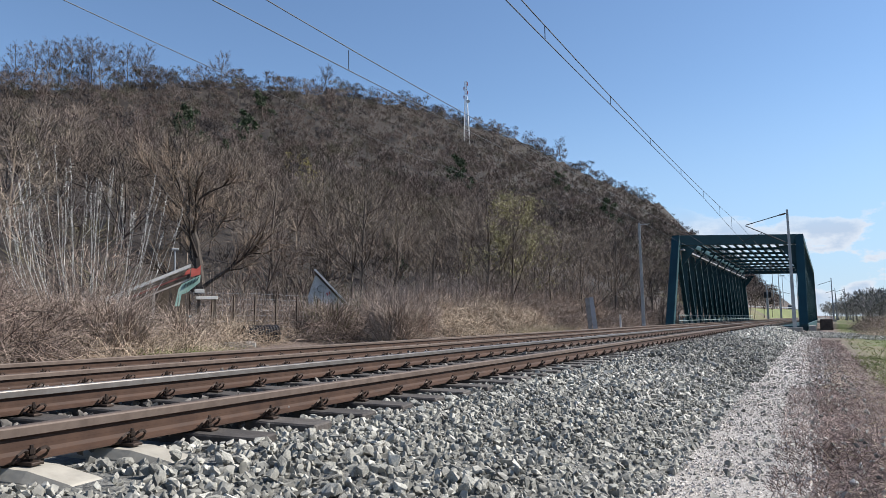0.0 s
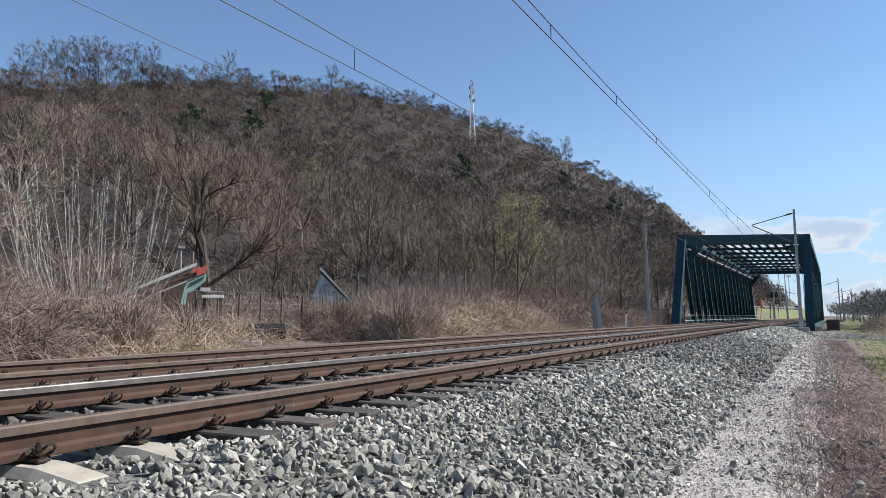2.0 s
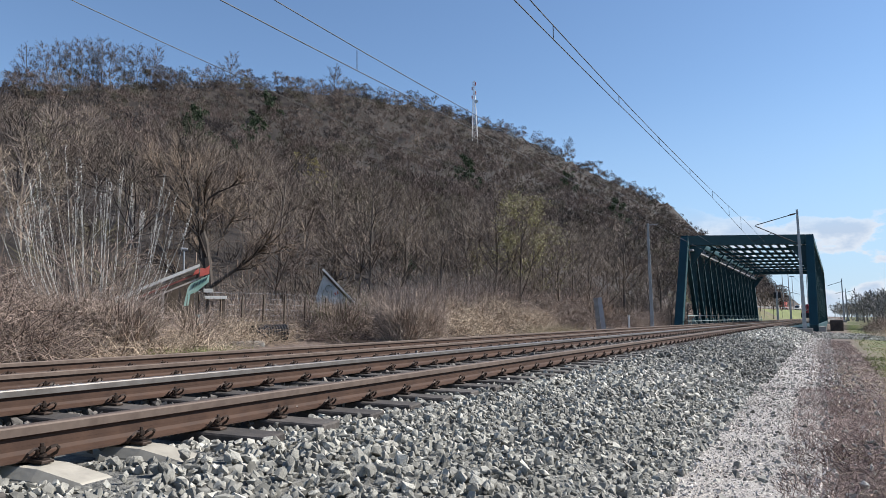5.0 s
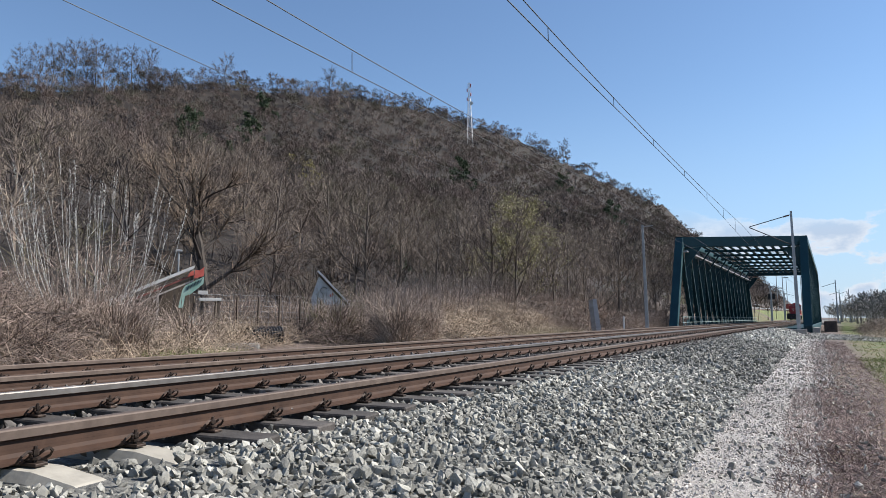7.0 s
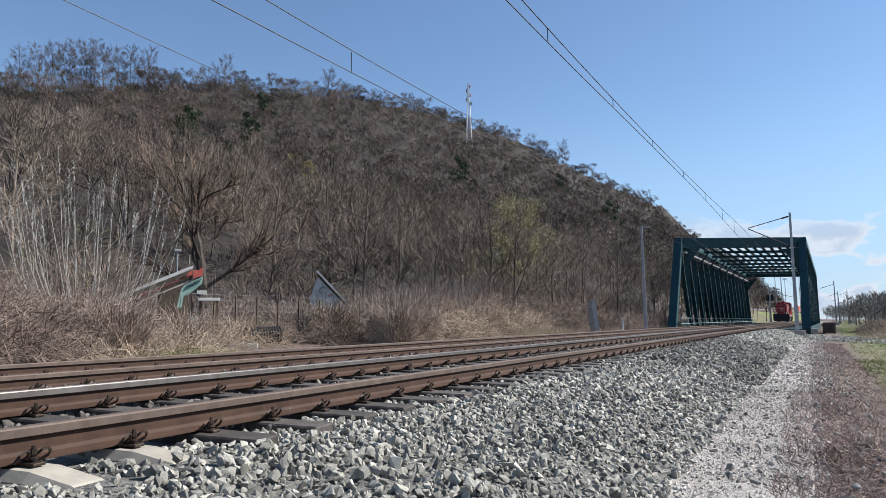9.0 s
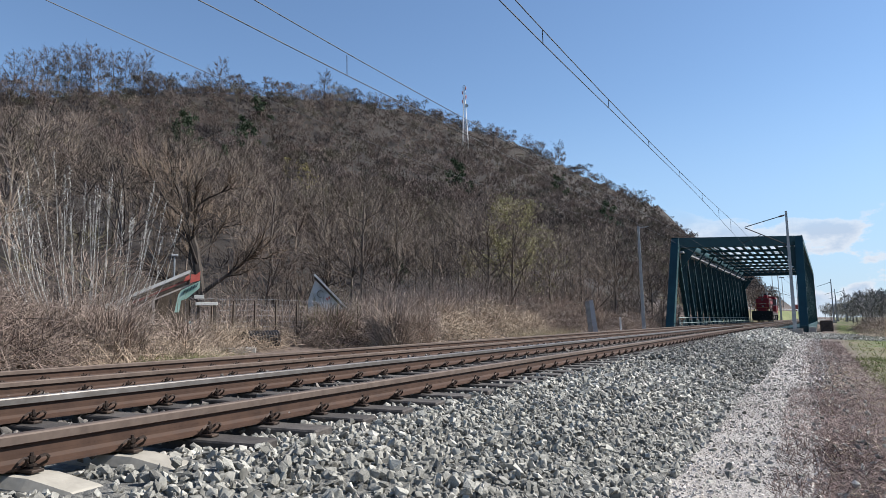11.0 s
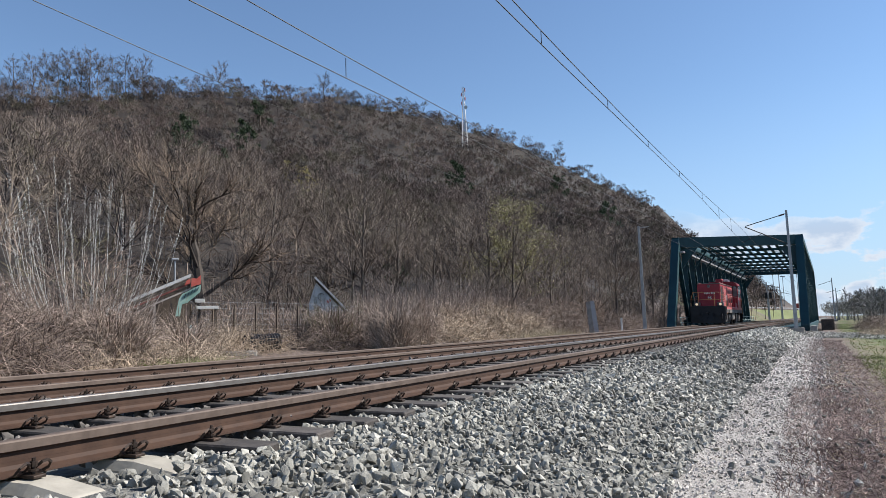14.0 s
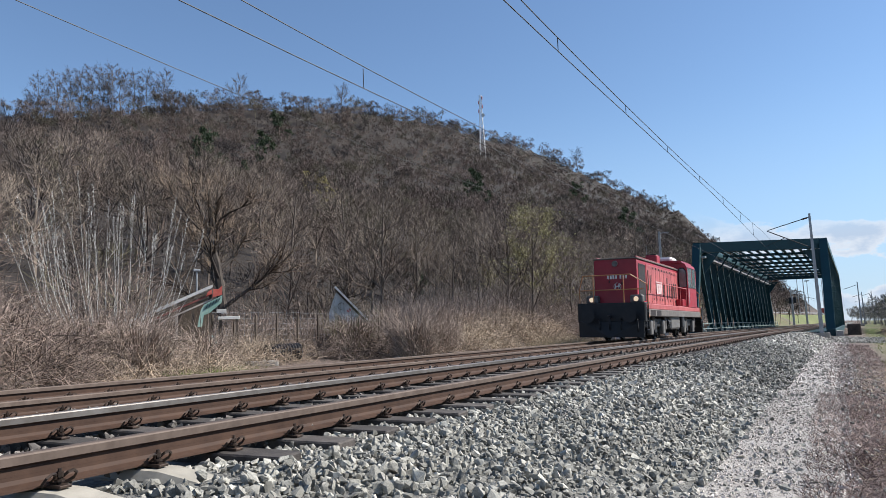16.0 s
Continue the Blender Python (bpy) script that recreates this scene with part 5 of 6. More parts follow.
def build_trees():
    plain = "bare brown deciduous tree at the foot of the hill"
    tree_thing(301, 8.4, pose(*spot(45.2, 33), 0, 0, 200), "old dark forked tree with rusty brown twigs", 13, 12, 18, 2.0, 0.50, 0.2, 0.18, M_BARK_DARK, M_TWIG_RUST)
    protos = [tree_thing(310, 9.0, pose(*spot(31.0, 52)), plain, 16, 8, 13, 0.8, 0.42, 0.15, 0, None, None, None, 1.7),
              tree_thing(311, 7.5, pose(*spot(27.5, 48)), plain, 16, 8, 13, 0.8, 0.5, 0.1, 0, None, None, None, 1.7),
              tree_thing(312, 10.5, pose(*spot(12.0, 92)), plain, 16, 8, 13, 0.8, 0.42, 0.2, 0, None, None, None, 1.7)]
    tree_thing(320, 9.5, pose(*spot(21.3, 50)), "willow with fresh yellow-green catkins", 16, 7, 8, 0.8, 0.42, 0.15, 0, None, M_TWIG_YELLOW, (M_YELLOW_GREEN, 3600, 0.11, "yellow-green catkins"))
    r = np.random.RandomState(5)
    for az, dist in ((36, 58), (33.5, 47), (29, 64), (25.5, 58), (23.5, 50), (19.5, 66), (18.2, 56), (17.0, 70), (15.7, 60), (14.4, 78), (13.2, 68), (11.3, 80), (10.4, 74), (9.4, 88), (8.6, 96), (7.9, 110), (40, 46), (42.5, 60), (38.5, 70), (10.0, 104), (13.8, 100), (16.4, 92)):
        x, y, z = spot(az, dist)
        copy_thing(protos[r.randint(0, 3)], pose(x, y, z, 0, 0, r.uniform(0, 360)))
    tall = tree_thing(340, 25.0, pose(*spot(54.4, crest(54.4))), "tall bare tree on the hill's crest", 16, 9, 10, 0.62, 0.36, 0.30, 0, None, M_TWIG_FAR, None, 2.6)
    for az, k in ((57.6, 0.8), (56.6, 1.0), (55.9, 0.9), (55.2, 1.05), (53.7, 1.1), (53.0, 1.0), (52.2, 0.85), (51.2, 0.9), (49.8, 0.85), (58.6, 0.7), (44.2, 0.7), (36.0, 0.6), (16.9, 0.7)):
        x, y, z = spot(az, crest(az) + r.uniform(-8, 4))
        copy_thing(tall, pose(x, y, z - (1 - k) * 12, 0, 0, r.uniform(0, 360)))
    # ivy-clad and flowering trees up on the hill
    for az, dist, h, kind in ((46.9, 265, 13, 0), (42.4, 290, 12, 0), (25.2, 300, 14, 0), (41.3, 345, 12, 0), (13.3, 330, 12, 0), (17.2, 420, 12, 0), (38.9, 215, 9, 1), (37.6, 165, 7, 1), (44.0, 240, 9, 0), (28.0, 120, 5, 0), (58, 200, 12, 0), (30.8, 64, 3, 0), (34.0, 92, 4, 0)):
        m = pose(*spot(az, dist))
        if kind:
            tree_thing(int(az * 10), h * 1.5, m, "small tree with bright yellow blossom on the hillside", 8, 4, 4, 1.6, 0.45, 0.1, 0, None, M_TWIG, (M_YELLOW, 420, 0.34, "yellow blossom"))
        else:
            tree_thing(int(az * 10), h * 1.35, m, "dark green ivy-clad tree among the bare woods", 8, 4, 4, 1.8, 0.40, 0.1, 0, None, M_TWIG, (M_GREEN_LEAF, 1800, 0.055 * h, "dark green ivy leaves"))


M_BARK_DARK = material("bark_dark", (0.035, 0.028, 0.024), (0.085, 0.068, 0.056), 0.9, 3, 0.3, island=0.3, dist=0.01)
M_TWIG_RUST = material("twig_rust", (0.13, 0.095, 0.068), (0.25, 0.185, 0.135), 0.9, 0.3, 0.0, island=0.5)
M_TWIG_YELLOW = material("twig_yellow", (0.24, 0.205, 0.085), (0.38, 0.33, 0.14), 0.9, 0.3, 0.0, island=0.4)
M_YELLOW_GREEN = material("catkin_green", (0.27, 0.245, 0.10), (0.40, 0.36, 0.17), 0.8, 0.4, 0.0, island=0.4)
build_trees()


def shoot_bush(name, m, label, count, height, spread, seed, shoot_mat, under_mat, buds=True, r_base=0.016, single=False):
    """A coppiced bush: upright bending shoots from one stool, with buds at the tips and twigs below."""
    r = np.random.RandomState(seed)
    ob = thing(name, label, "bush", m, group="bushes beside the railway")
    ang = r.uniform(0, 6.283, count)
    out = spread * np.sqrt(r.uniform(0, 1, count))
    h = height * r.uniform(0.62, 1.0, count) * (1 - 0.28 * (out / spread) ** 2)
    p0 = np.stack([np.cos(ang) * 0.3 * out, np.sin(ang) * 0.3 * out, np.full(count, -0.1)], 1)
    p1 = np.stack([np.cos(ang) * out * 0.78, np.sin(ang) * out * 0.78, h * 0.48], 1) + r.normal(0, 0.06, (count, 3))
    p2 = np.stack([np.cos(ang) * out, np.sin(ang) * out, h], 1) + r.normal(0, 0.10, (count, 3))
    pieces = [stems(p0, p1, p2, np.full(count, r_base), np.full(count, r_base * 0.62))]
    n = count * 3
    k = r.randint(0, count, n)
    t = r.uniform(0.15, 0.8, n)[:, None]
    a = p1[k] + (p2[k] - p1[k]) * t
    b = a + unit(r.normal(0, 0.35, (n, 3)) + [0, 0, 1]) * (h[k] * r.uniform(0.08, 0.22, n))[:, None]
    pieces.append(cones(a, b, np.full(n, r_base * 0.35)))
    if buds:
        nb = count * 8
        k = r.randint(0, count, nb)
        t = 1 - 0.22 * r.uniform(0, 1, nb)[:, None]
        c = p1[k] + (p2[k] - p1[k]) * t
        e = c + unit(r.normal(0, 1, (nb, 3)) + [0, 0, 0.6]) * r.uniform(0.03, 0.07, nb)[:, None]
        pieces.append(cones(c, e, np.full(nb, 0.014)))
    if single:
        for i in range(count):
            near_ = [stems(p0[i:i + 1], p1[i:i + 1], p2[i:i + 1], np.array([r_base]), np.array([r_base * 0.62]))]
            for q in (2, 3):
                tt = np.array([[r.uniform(0.2, 0.75)]])
                a = p1[i:i + 1] + (p2[i:i + 1] - p1[i:i + 1]) * tt
                near_.append(cones(a, a + unit(r.normal(0, 0.3, (1, 3)) + [0, 0, 1]) * h[i] * 0.18, np.array([r_base * 0.4])))
            tt = 1 - 0.24 * np.linspace(0, 1, 14)[:, None]
            c = p1[i:i + 1] + (p2[i:i + 1] - p1[i:i + 1]) * tt
            near_.append(cones(c, c + unit(r.normal(0, 1, (14, 3)) + [0, 0, 0.7]) * 0.075, np.full(14, 0.012)))
            part("shoot", fast_mesh("shoot", *merge(near_)), shoot_mat, ob)
    else:
        part("crown", fast_mesh("crown", *merge(pieces)), shoot_mat, ob)
    n = count * 13
    ang = r.uniform(0, 6.283, n)
    rad = spread * 0.8 * np.sqrt(r.uniform(0, 1, n))
    a = np.stack([np.cos(ang) * rad * 0.6, np.sin(ang) * rad * 0.6, r.uniform(0, height * 0.42, n)], 1)
    mid = a + unit(np.stack([np.cos(ang), np.sin(ang), r.uniform(0.3, 2.0, n)], 1) + r.normal(0, 0.5, (n, 3))) * r.uniform(0.2, 0.6, n)[:, None]
    end = mid + unit(np.stack([np.cos(ang), np.sin(ang), r.uniform(-0.6, 1.5, n)], 1) + r.normal(0, 0.5, (n, 3))) * r.uniform(0.2, 0.7, n)[:, None]
    part("brushwood", fast_mesh("brushwood", *stems(a, mid, end, np.full(n, max(0.010, r_base * 0.5)), np.full(n, max(0.007, r_base * 0.35)))), under_mat, ob)
    return ob


def build_bushes():
    x, y, z = spot(53.5, 20.5)
    shoot_bush("bush", pose(x, y, z), "tall leafless bush with pale upright shoots", 46, 5.9, 2.6, 21, M_SHOOT, M_TWIG_NEAR, True, 0.0115, True)
    for az, dist, cnt, h, sp, seed, lab, mat_ in ((28.3, 46, 55, 4, 2.2, 60, "bare multi-stemmed shrub at the foot of the woods", M_TWIG_PALE), (26.4, 44, 55, 3.8, 2.2, 61, "bare multi-stemmed shrub at the foot of the woods", M_TWIG_PALE), (24.6, 47, 55, 4.3, 2.3, 62, "bare multi-stemmed shrub at the foot of the woods", M_TWIG_PALE), (22.7, 50, 55, 4.4, 2.4, 63, "bare multi-stemmed shrub at the foot of the woods", M_TWIG_PALE), (20.2, 54, 55, 4.4, 2.4, 64, "bare multi-stemmed shrub at the foot of the woods", M_TWIG_PALE), (17.8, 58, 55, 4.6, 2.5, 65, "bare multi-stemmed shrub at the foot of the woods", M_TWIG_PALE), (15.6, 62, 55, 4.4, 2.5, 66, "bare multi-stemmed shrub at the foot of the woods", M_TWIG_PALE), (32.6, 42, 55, 3.6, 2, 67, "bare multi-stemmed shrub at the foot of the woods", M_TWIG_PALE), (30.8, 25.6, 55, 2.5, 1.2, 52, "bare shrub with pale arching shoots", M_TWIG_PALE), (29.0, 26.6, 45, 2.2, 1.1, 53, "bare shrub with pale arching shoots", M_TWIG_PALE), (35.8, 27, 70, 2.6, 1.3, 22, "olive green leafless shrub beside the fence", M_TWIG_OLIVE), (31.5, 29, 50, 2.6, 1.5, 36, "bare shrub with pale arching shoots", M_TWIG_PALE), (27.5, 34, 55, 2.8, 1.7, 37, "bare shrub with pale arching shoots", M_TWIG_PALE), (29.5, 31, 60, 3.0, 1.6, 23, "bare shrub with pale arching shoots", M_TWIG_PALE), (25.5, 38, 60, 2.7, 1.8, 24, "bare brown shrub beside the track", M_TWIG_BROWN), (21.8, 44, 60, 2.9, 2.2, 25, "bare brown shrub beside the track", M_TWIG_BROWN), (17.4, 52, 60, 2.6, 2.0, 26, "bare brown shrub beside the track", M_TWIG_BROWN), (43.5, 30, 60, 3.4, 1.8, 27, "bare brown shrub beside the track", M_TWIG_BROWN), (52.2, 18.3, 45, 2.7, 1.4, 38, "bare brown shrub beside the track", M_TWIG_BROWN), (55.3, 18.6, 45, 2.8, 1.6, 39, "bare brown shrub beside the track", M_TWIG_BROWN), (47.0, 20.5, 26, 2.0, 1.0, 34, "bare brown shrub beside the track", M_TWIG_BROWN), (51.3, 18.5, 40, 2.4, 1.3, 35, "bare brown shrub beside the track", M_TWIG_BROWN), (60.5, 24, 60, 3.0, 2.0, 28, "bare brown shrub beside the track", M_TWIG_BROWN), (19.5, 50, 50, 3.3, 1.8, 29, "bare brown shrub beside the track", M_TWIG_BROWN), (23.5, 46, 50, 3.4, 2.0, 30, "bare brown shrub beside the track", M_TWIG_BROWN), (39.5, 32, 50, 2.8, 1.6, 31, "bare brown shrub beside the track", M_TWIG_BROWN), (14.0, 62, 50, 3.0, 2.0, 32, "bare brown shrub beside the track", M_TWIG_BROWN), (11.2, 66, 50, 3.4, 2.2, 33, "bare brown shrub beside the track", M_TWIG_BROWN)):
        x, y, z = spot(az, dist)
        pale = mat_ is M_TWIG_PALE
        shoot_bush("bush", pose(x, y, z), lab, cnt * (2 if pale else 1), h * (1.15 if pale else 1), sp, seed, mat_, mat_ if pale else M_TWIG_BROWN, False, (0.028 if dist > 40 else 0.016) if pale else 0.012)


M_TWIG_BROWN = material("twig_brown", (0.19, 0.142, 0.115), (0.50, 0.40, 0.33), 0.9, 0.8, 0.0, island=0.6, big=0.2)
M_TWIG_NEAR = material("twig_near", (0.11, 0.080, 0.066), (0.37, 0.288, 0.235), 0.9, 0.8, 0.0, island=0.7, big=0.2)
M_TWIG_PALE = material("twig_pale", (0.30, 0.23, 0.185), (0.55, 0.45, 0.37), 0.9, 0.8, 0.0, island=0.5)
M_TWIG_OLIVE = material("twig_olive", (0.15, 0.145, 0.07), (0.30, 0.28, 0.15), 0.9, 0.8, 0.0, island=0.4)
build_bushes()


def bramble_mound(d0, d1, s0, s1, h, count, seed, mat_, label):
    """A heap of dry trailing stems over a mounded thicket."""
    r = np.random.RandomState(seed)
    cx, cy, a, b = (d0 + d1) / 2, (s0 + s1) / 2, (d1 - d0) / 2, (s1 - s0) / 2
    ang, rad = r.uniform(0, 6.283, count), np.sqrt(r.uniform(0, 1, count))
    D, S = cx + a * rad * np.cos(ang), cy + b * rad * np.sin(ang)
    X, Y = -D + off(S), S
    top = h * np.sqrt(np.maximum(1 - rad ** 2.4, 0)) * (0.85 + 0.3 * lumps(X, Y, 2.2, seed))
    Z = ground_z(X, Y) + np.maximum(top, 0) * r.uniform(0.35, 1.05, count)
    p0 = np.stack([X, Y, Z], 1)
    ln = r.uniform(0.25, 0.8, count)[:, None]
    d1_ = unit(r.normal(0, 1, (count, 3)) * [1, 1, 0.7] + [0.15, -0.1, 0.25])
    p1 = p0 + d1_ * ln
    p2 = p1 + unit(d1_ + r.normal(0, 0.5, (count, 3)) + [0.2, -0.1, -0.7]) * ln
    rr = r.uniform(0.004, 0.011, count)
    v, t = stems(p0, p1, p2, rr, rr * 0.8) if s0 < 22 else cones(p0, p2, rr * 1.2)
    ob = part("bramble", fast_mesh("bramble", v, t), mat_)
    tagged(ob, label, "bramble", kind="stuff")


def build_verge():
    lab = "dry brown bramble thicket beside the railway"
    for d0, d1, s0, s1, h, n, mat_ in ((12.6, 18.6, 2.0, 11.0, 1.9, 15000, M_TWIG_NEAR), (12.8, 16.5, 9.0, 14.5, 0.35, 3000, M_DRY), (15.6, 18.5, 15.0, 20.0, 0.35, 2200, M_DRY), (14.5, 18.5, 20.0, 26.0, 1.0, 3500, M_TWIG_NEAR), (13.2, 19.0, 25.0, 34.0, 1.8, 6000, M_DRY), (13.5, 19.0, 33.0, 43.0, 1.9, 5500, M_DRY), (14.0, 20.0, 42.0, 54.0, 2.3, 6000, M_TWIG_NEAR), (19.0, 27.0, 4.0, 16.0, 2.8, 5000, M_TWIG_NEAR), (18.0, 27.0, 26.0, 56.0, 2.6, 7000, M_TWIG_NEAR), (12.3, 15.0, 52.0, 66.0, 1.6, 3000, M_TWIG_NEAR), (-6.5, -2.6, 64.0, 76.0, 1.5, 2600, M_TWIG_NEAR), (-14.0, -5.0, 66.0, 80.0, 2.2, 3000, M_TWIG_NEAR), (-9.0, -2.4, 50.0, 62.0, 0.5, 2200, M_DRY)):
        bramble_mound(d0, d1, s0, s1, h, n, int(abs(d0) * 10 + s0), mat_, lab)
    tuft("dry_grass", 10.7, 13.2, 3.0, 52.0, 16000, 0.16, 0.45, M_DRY, "dry straw-coloured grass along the track edge", 41, flat=0.9)
    tuft("dry_grass", 12.0, 13.6, 33.0, 42.0, 2500, 0.5, 0.95, M_STRAW, "tall pale straw grass tussocks", 42, flat=0.35)
    tuft("grass", 13.4, 15.2, 12.6, 15.2, 2600, 0.15, 0.36, M_GRASS, "fresh green grass patch beside the track", 43, flat=0.4)
    tuft("grass", 12.2, 13.7, 11.2, 12.9, 2600, 0.25, 0.5, M_GRASS_FRESH, "bright fresh green grass beside the far rail", 51, flat=0.5)
    tuft("grass", 11.0, 13.5, 24.0, 40.0, 1500, 0.08, 0.2, M_GRASS, "thin green grass beside the track", 44, flat=0.4)
    tuft("dead_weeds", -2.2, 0.28, 2.6, 13.0, 36000, 0.04, 0.16, M_WEED, "reddish brown dead weeds beside the path", 45, flat=1.0)
    tuft("dead_weeds", -1.15, 0.2, 13.0, 40.0, 8000, 0.06, 0.20, M_WEED, "reddish brown dead weeds beside the path", 46, flat=1.0)
    tuft("dead_weeds", -3.0, 0.12, -6.0, 2.6, 4000, 0.06, 0.26, M_WEED, "reddish brown dead weeds beside the path", 50, flat=1.0)
    tuft("dry_grass", -3.4, -0.1, 2.6, 22.0, 6000, 0.06, 0.22, M_STRAW, "pale dry stalks among the dead weeds", 47, flat=1.4)
    tuft("grass", -7.0, -1.1, 9.0, 26.0, 15000, 0.05, 0.15, M_GRASS, "short green and yellow meadow grass", 48, flat=0.8)
    tuft("grass", -24.0, -1.4, 26.0, 70.0, 9000, 0.10, 0.30, M_GRASS, "short green and yellow meadow grass", 49, flat=0.7)


def tuft(name, d0, d1, s0, s1, count, l0, l1, mat_, label, seed, flat=0.5):
    r = np.random.RandomState(seed)
    D, S = r.uniform(d0, d1, count), s0 + (s1 - s0) * r.uniform(0, 1, count)
    clump = lumps(D * 1.0, S, 1.3, seed) + r.uniform(-0.5, 0.5, count)
    keep = clump > -0.25
    D, S = D[keep], S[keep]
    n = len(D)
    X, Y = -D + off(S), S
    p0 = np.stack([X, Y, ground_z(X, Y) + 0.005], 1)
    ln = r.uniform(l0, l1, n)[:, None]
    way = unit(r.normal(0, 1, (n, 3)) * [flat, flat, 0.25] + [0, 0, 0.6])
    p1 = p0 + way * ln * 0.55
    p2 = p1 + unit(way + r.normal(0, 0.4, (n, 3)) * [1, 1, 0.5] + [0, 0, -0.35 * flat]) * ln * 0.5
    thick = np.full(n, 0.0042 if name == "grass" else 0.0027) * (1 + (s0 + s1) / 60)
    shape = cones(p0, p2, thick * 1.1) if s1 > 20 or name in ("grass", "dead_weeds") else stems(p0, p1, p2, thick, thick * 0.7)
    ob = part(name, fast_mesh(name, *shape), mat_)
    tagged(ob, label, name.replace("_", " "), kind="stuff")


M_STRAW = material("straw", (0.38, 0.30, 0.19), (0.58, 0.49, 0.34), 0.85, 0.6, 0.0, island=0.35)
M_GRASS_FRESH = material("fresh_grass", (0.12, 0.20, 0.03), (0.24, 0.30, 0.06), 0.8, 0.6, 0.0, island=0.4)
M_WEED = material("dead_weed", (0.19, 0.13, 0.112), (0.52, 0.40, 0.345), 0.9, 0.8, 0.0, island=0.5)
build_verge()


# ---- derelict things behind the far track ----
M_GRAFFITI = material("mint_paint", (0.16, 0.33, 0.27), (0.42, 0.58, 0.50), 0.6, 2.5, 0.1, big=0.8)
M_REDPANEL = material("faded_red_panel", (0.45, 0.07, 0.05), (0.62, 0.16, 0.12), 0.6, 3, 0.1)
M_OLDWOOD = material("old_dark_wood", (0.06, 0.045, 0.035), (0.14, 0.11, 0.085), 0.85, 4, 0.3)
M_OFFWHITE = material("dirty_white", (0.48, 0.47, 0.44), (0.70, 0.69, 0.66), 0.6, 3, 0.15, big=0.7)
M_PIPE = material("black_plastic", (0.012, 0.012, 0.013), (0.03, 0.03, 0.032), 0.45, 6, 0.05)
M_TEAL = material("faded_teal", (0.20, 0.34, 0.34), (0.36, 0.48, 0.47), 0.6, 3, 0.1)


def facing(az, dist, turn=0.0):
    """A pose on the ground whose x runs to the right as seen from the path."""
    x, y, z = spot(az, dist)
    return pose(x, y, z, 0, 0, az + turn)


def build_shed():
    x, y, z = spot(49.3, 25.5)
    ob = thing("shed", "derelict lean-to shed with sloping white roof and painted panels", "shed", pose(x, y, 0, 0, 0, 49.3))
    # x to the right as seen from the path, z over the rails
    roof = Geo().add([(-1.35, -0.9, 1.42), (1.23, -0.9, 2.57), (1.23, 1.2, 2.57), (-1.35, 1.2, 1.42), (-1.35, -0.9, 1.34), (1.23, -0.9, 2.49), (1.23, 1.2, 2.49), (-1.35, 1.2, 1.34)],
                     [(0, 1, 2, 3), (7, 6, 5, 4), (0, 4, 5, 1), (1, 5, 6, 2), (2, 6, 7, 3), (3, 7, 4, 0)])
    part("roof", roof, M_OFFWHITE, ob, "dirty white sloping roof sheet")
    part("fascia", Geo().bar((-1.35, -0.93, 1.36), (1.2, -0.93, 2.50), 0.03, 0.09), M_OFFWHITE, ob)
    for dz, mat_ in ((0.16, M_OLDWOOD), (0.25, M_REDBROWN), (0.34, M_OLDWOOD), (0.43, M_PALE_BOARD)):
        part("rafter", Geo().bar((-1.3, -0.88, 1.40 - dz), (1.2, -0.88, 2.50 - dz), 0.05, 0.05), mat_, ob)
    for px, h, mat_ in ((-1.25, 1.35, M_OLDWOOD), (-0.55, 1.7, M_OLDWOOD), (0.12, 1.95, M_PALE_BOARD), (0.62, 2.15, M_OLDWOOD), (1.15, 2.4, M_OLDWOOD)):
        part("post", Geo().bar((px, -0.85, z - 0.3), (px, -0.85, h), 0.08), mat_, ob)
    part("back_wall", Geo().prism([(-1.3, z - 0.2), (1.15, z - 0.2), (1.15, 2.38), (-1.3, 1.25)], "y", 1.0, 1.06), M_OLDWOOD, ob)
    band = part("painted_panel", Geo().prism([(0.95, 1.90), (1.53, 2.20), (1.51, 1.96), (1.12, 1.62), (0.95, 1.56), (0.89, 1.18), (0.74, 1.18), (0.86, 1.75)], "y", -0.98, -0.94), M_GRAFFITI, ob, "mint green painted panel with dark strokes")
    for k in range(5):
        px = 1.04 + 0.10 * k
        part("stroke", Geo().bar((px - 0.03, -0.995, 1.76 + 0.06 * k), (px + 0.03, -0.995, 1.92 + 0.055 * k), 0.012, 0.04, up=(0, 1, 0)), M_BLACK, band)
    part("red_panel", Geo().prism([(1.22, 2.13), (1.52, 2.22), (1.53, 2.52), (1.40, 2.40), (1.24, 2.42)], "y", -0.99, -0.95), M_REDPANEL, ob, "faded red panel")
    part("red_panel", Geo().prism([(1.02, 2.18), (1.20, 2.25), (1.20, 2.40), (1.08, 2.33)], "y", -0.99, -0.95), M_REDPANEL, ob, "faded red panel")
    part("teal_sheet", Geo().prism([(1.04, 0.62), (1.20, 0.50), (1.38, 0.56), (1.30, 0.86), (1.10, 0.92)], "y", -1.05, -1.01), M_TEAL, ob, "faded teal sheet leaning on the shed")
    part("ledge", Geo().box(1.39, 2.09, -0.9, -0.3, 1.40, 1.50, 0.01), M_OFFWHITE, ob, "dirty white ledge")
    for px in (1.45, 1.97):
        part("ledge_post", Geo().box(px, px + 0.08, -0.8, -0.7, z - 0.2, 1.40), M_OLDWOOD, ob)
    part("cross_board", Geo().box(1.35, 1.66, -0.9, -0.84, 1.62, 1.74, 0.01), M_OFFWHITE, ob)
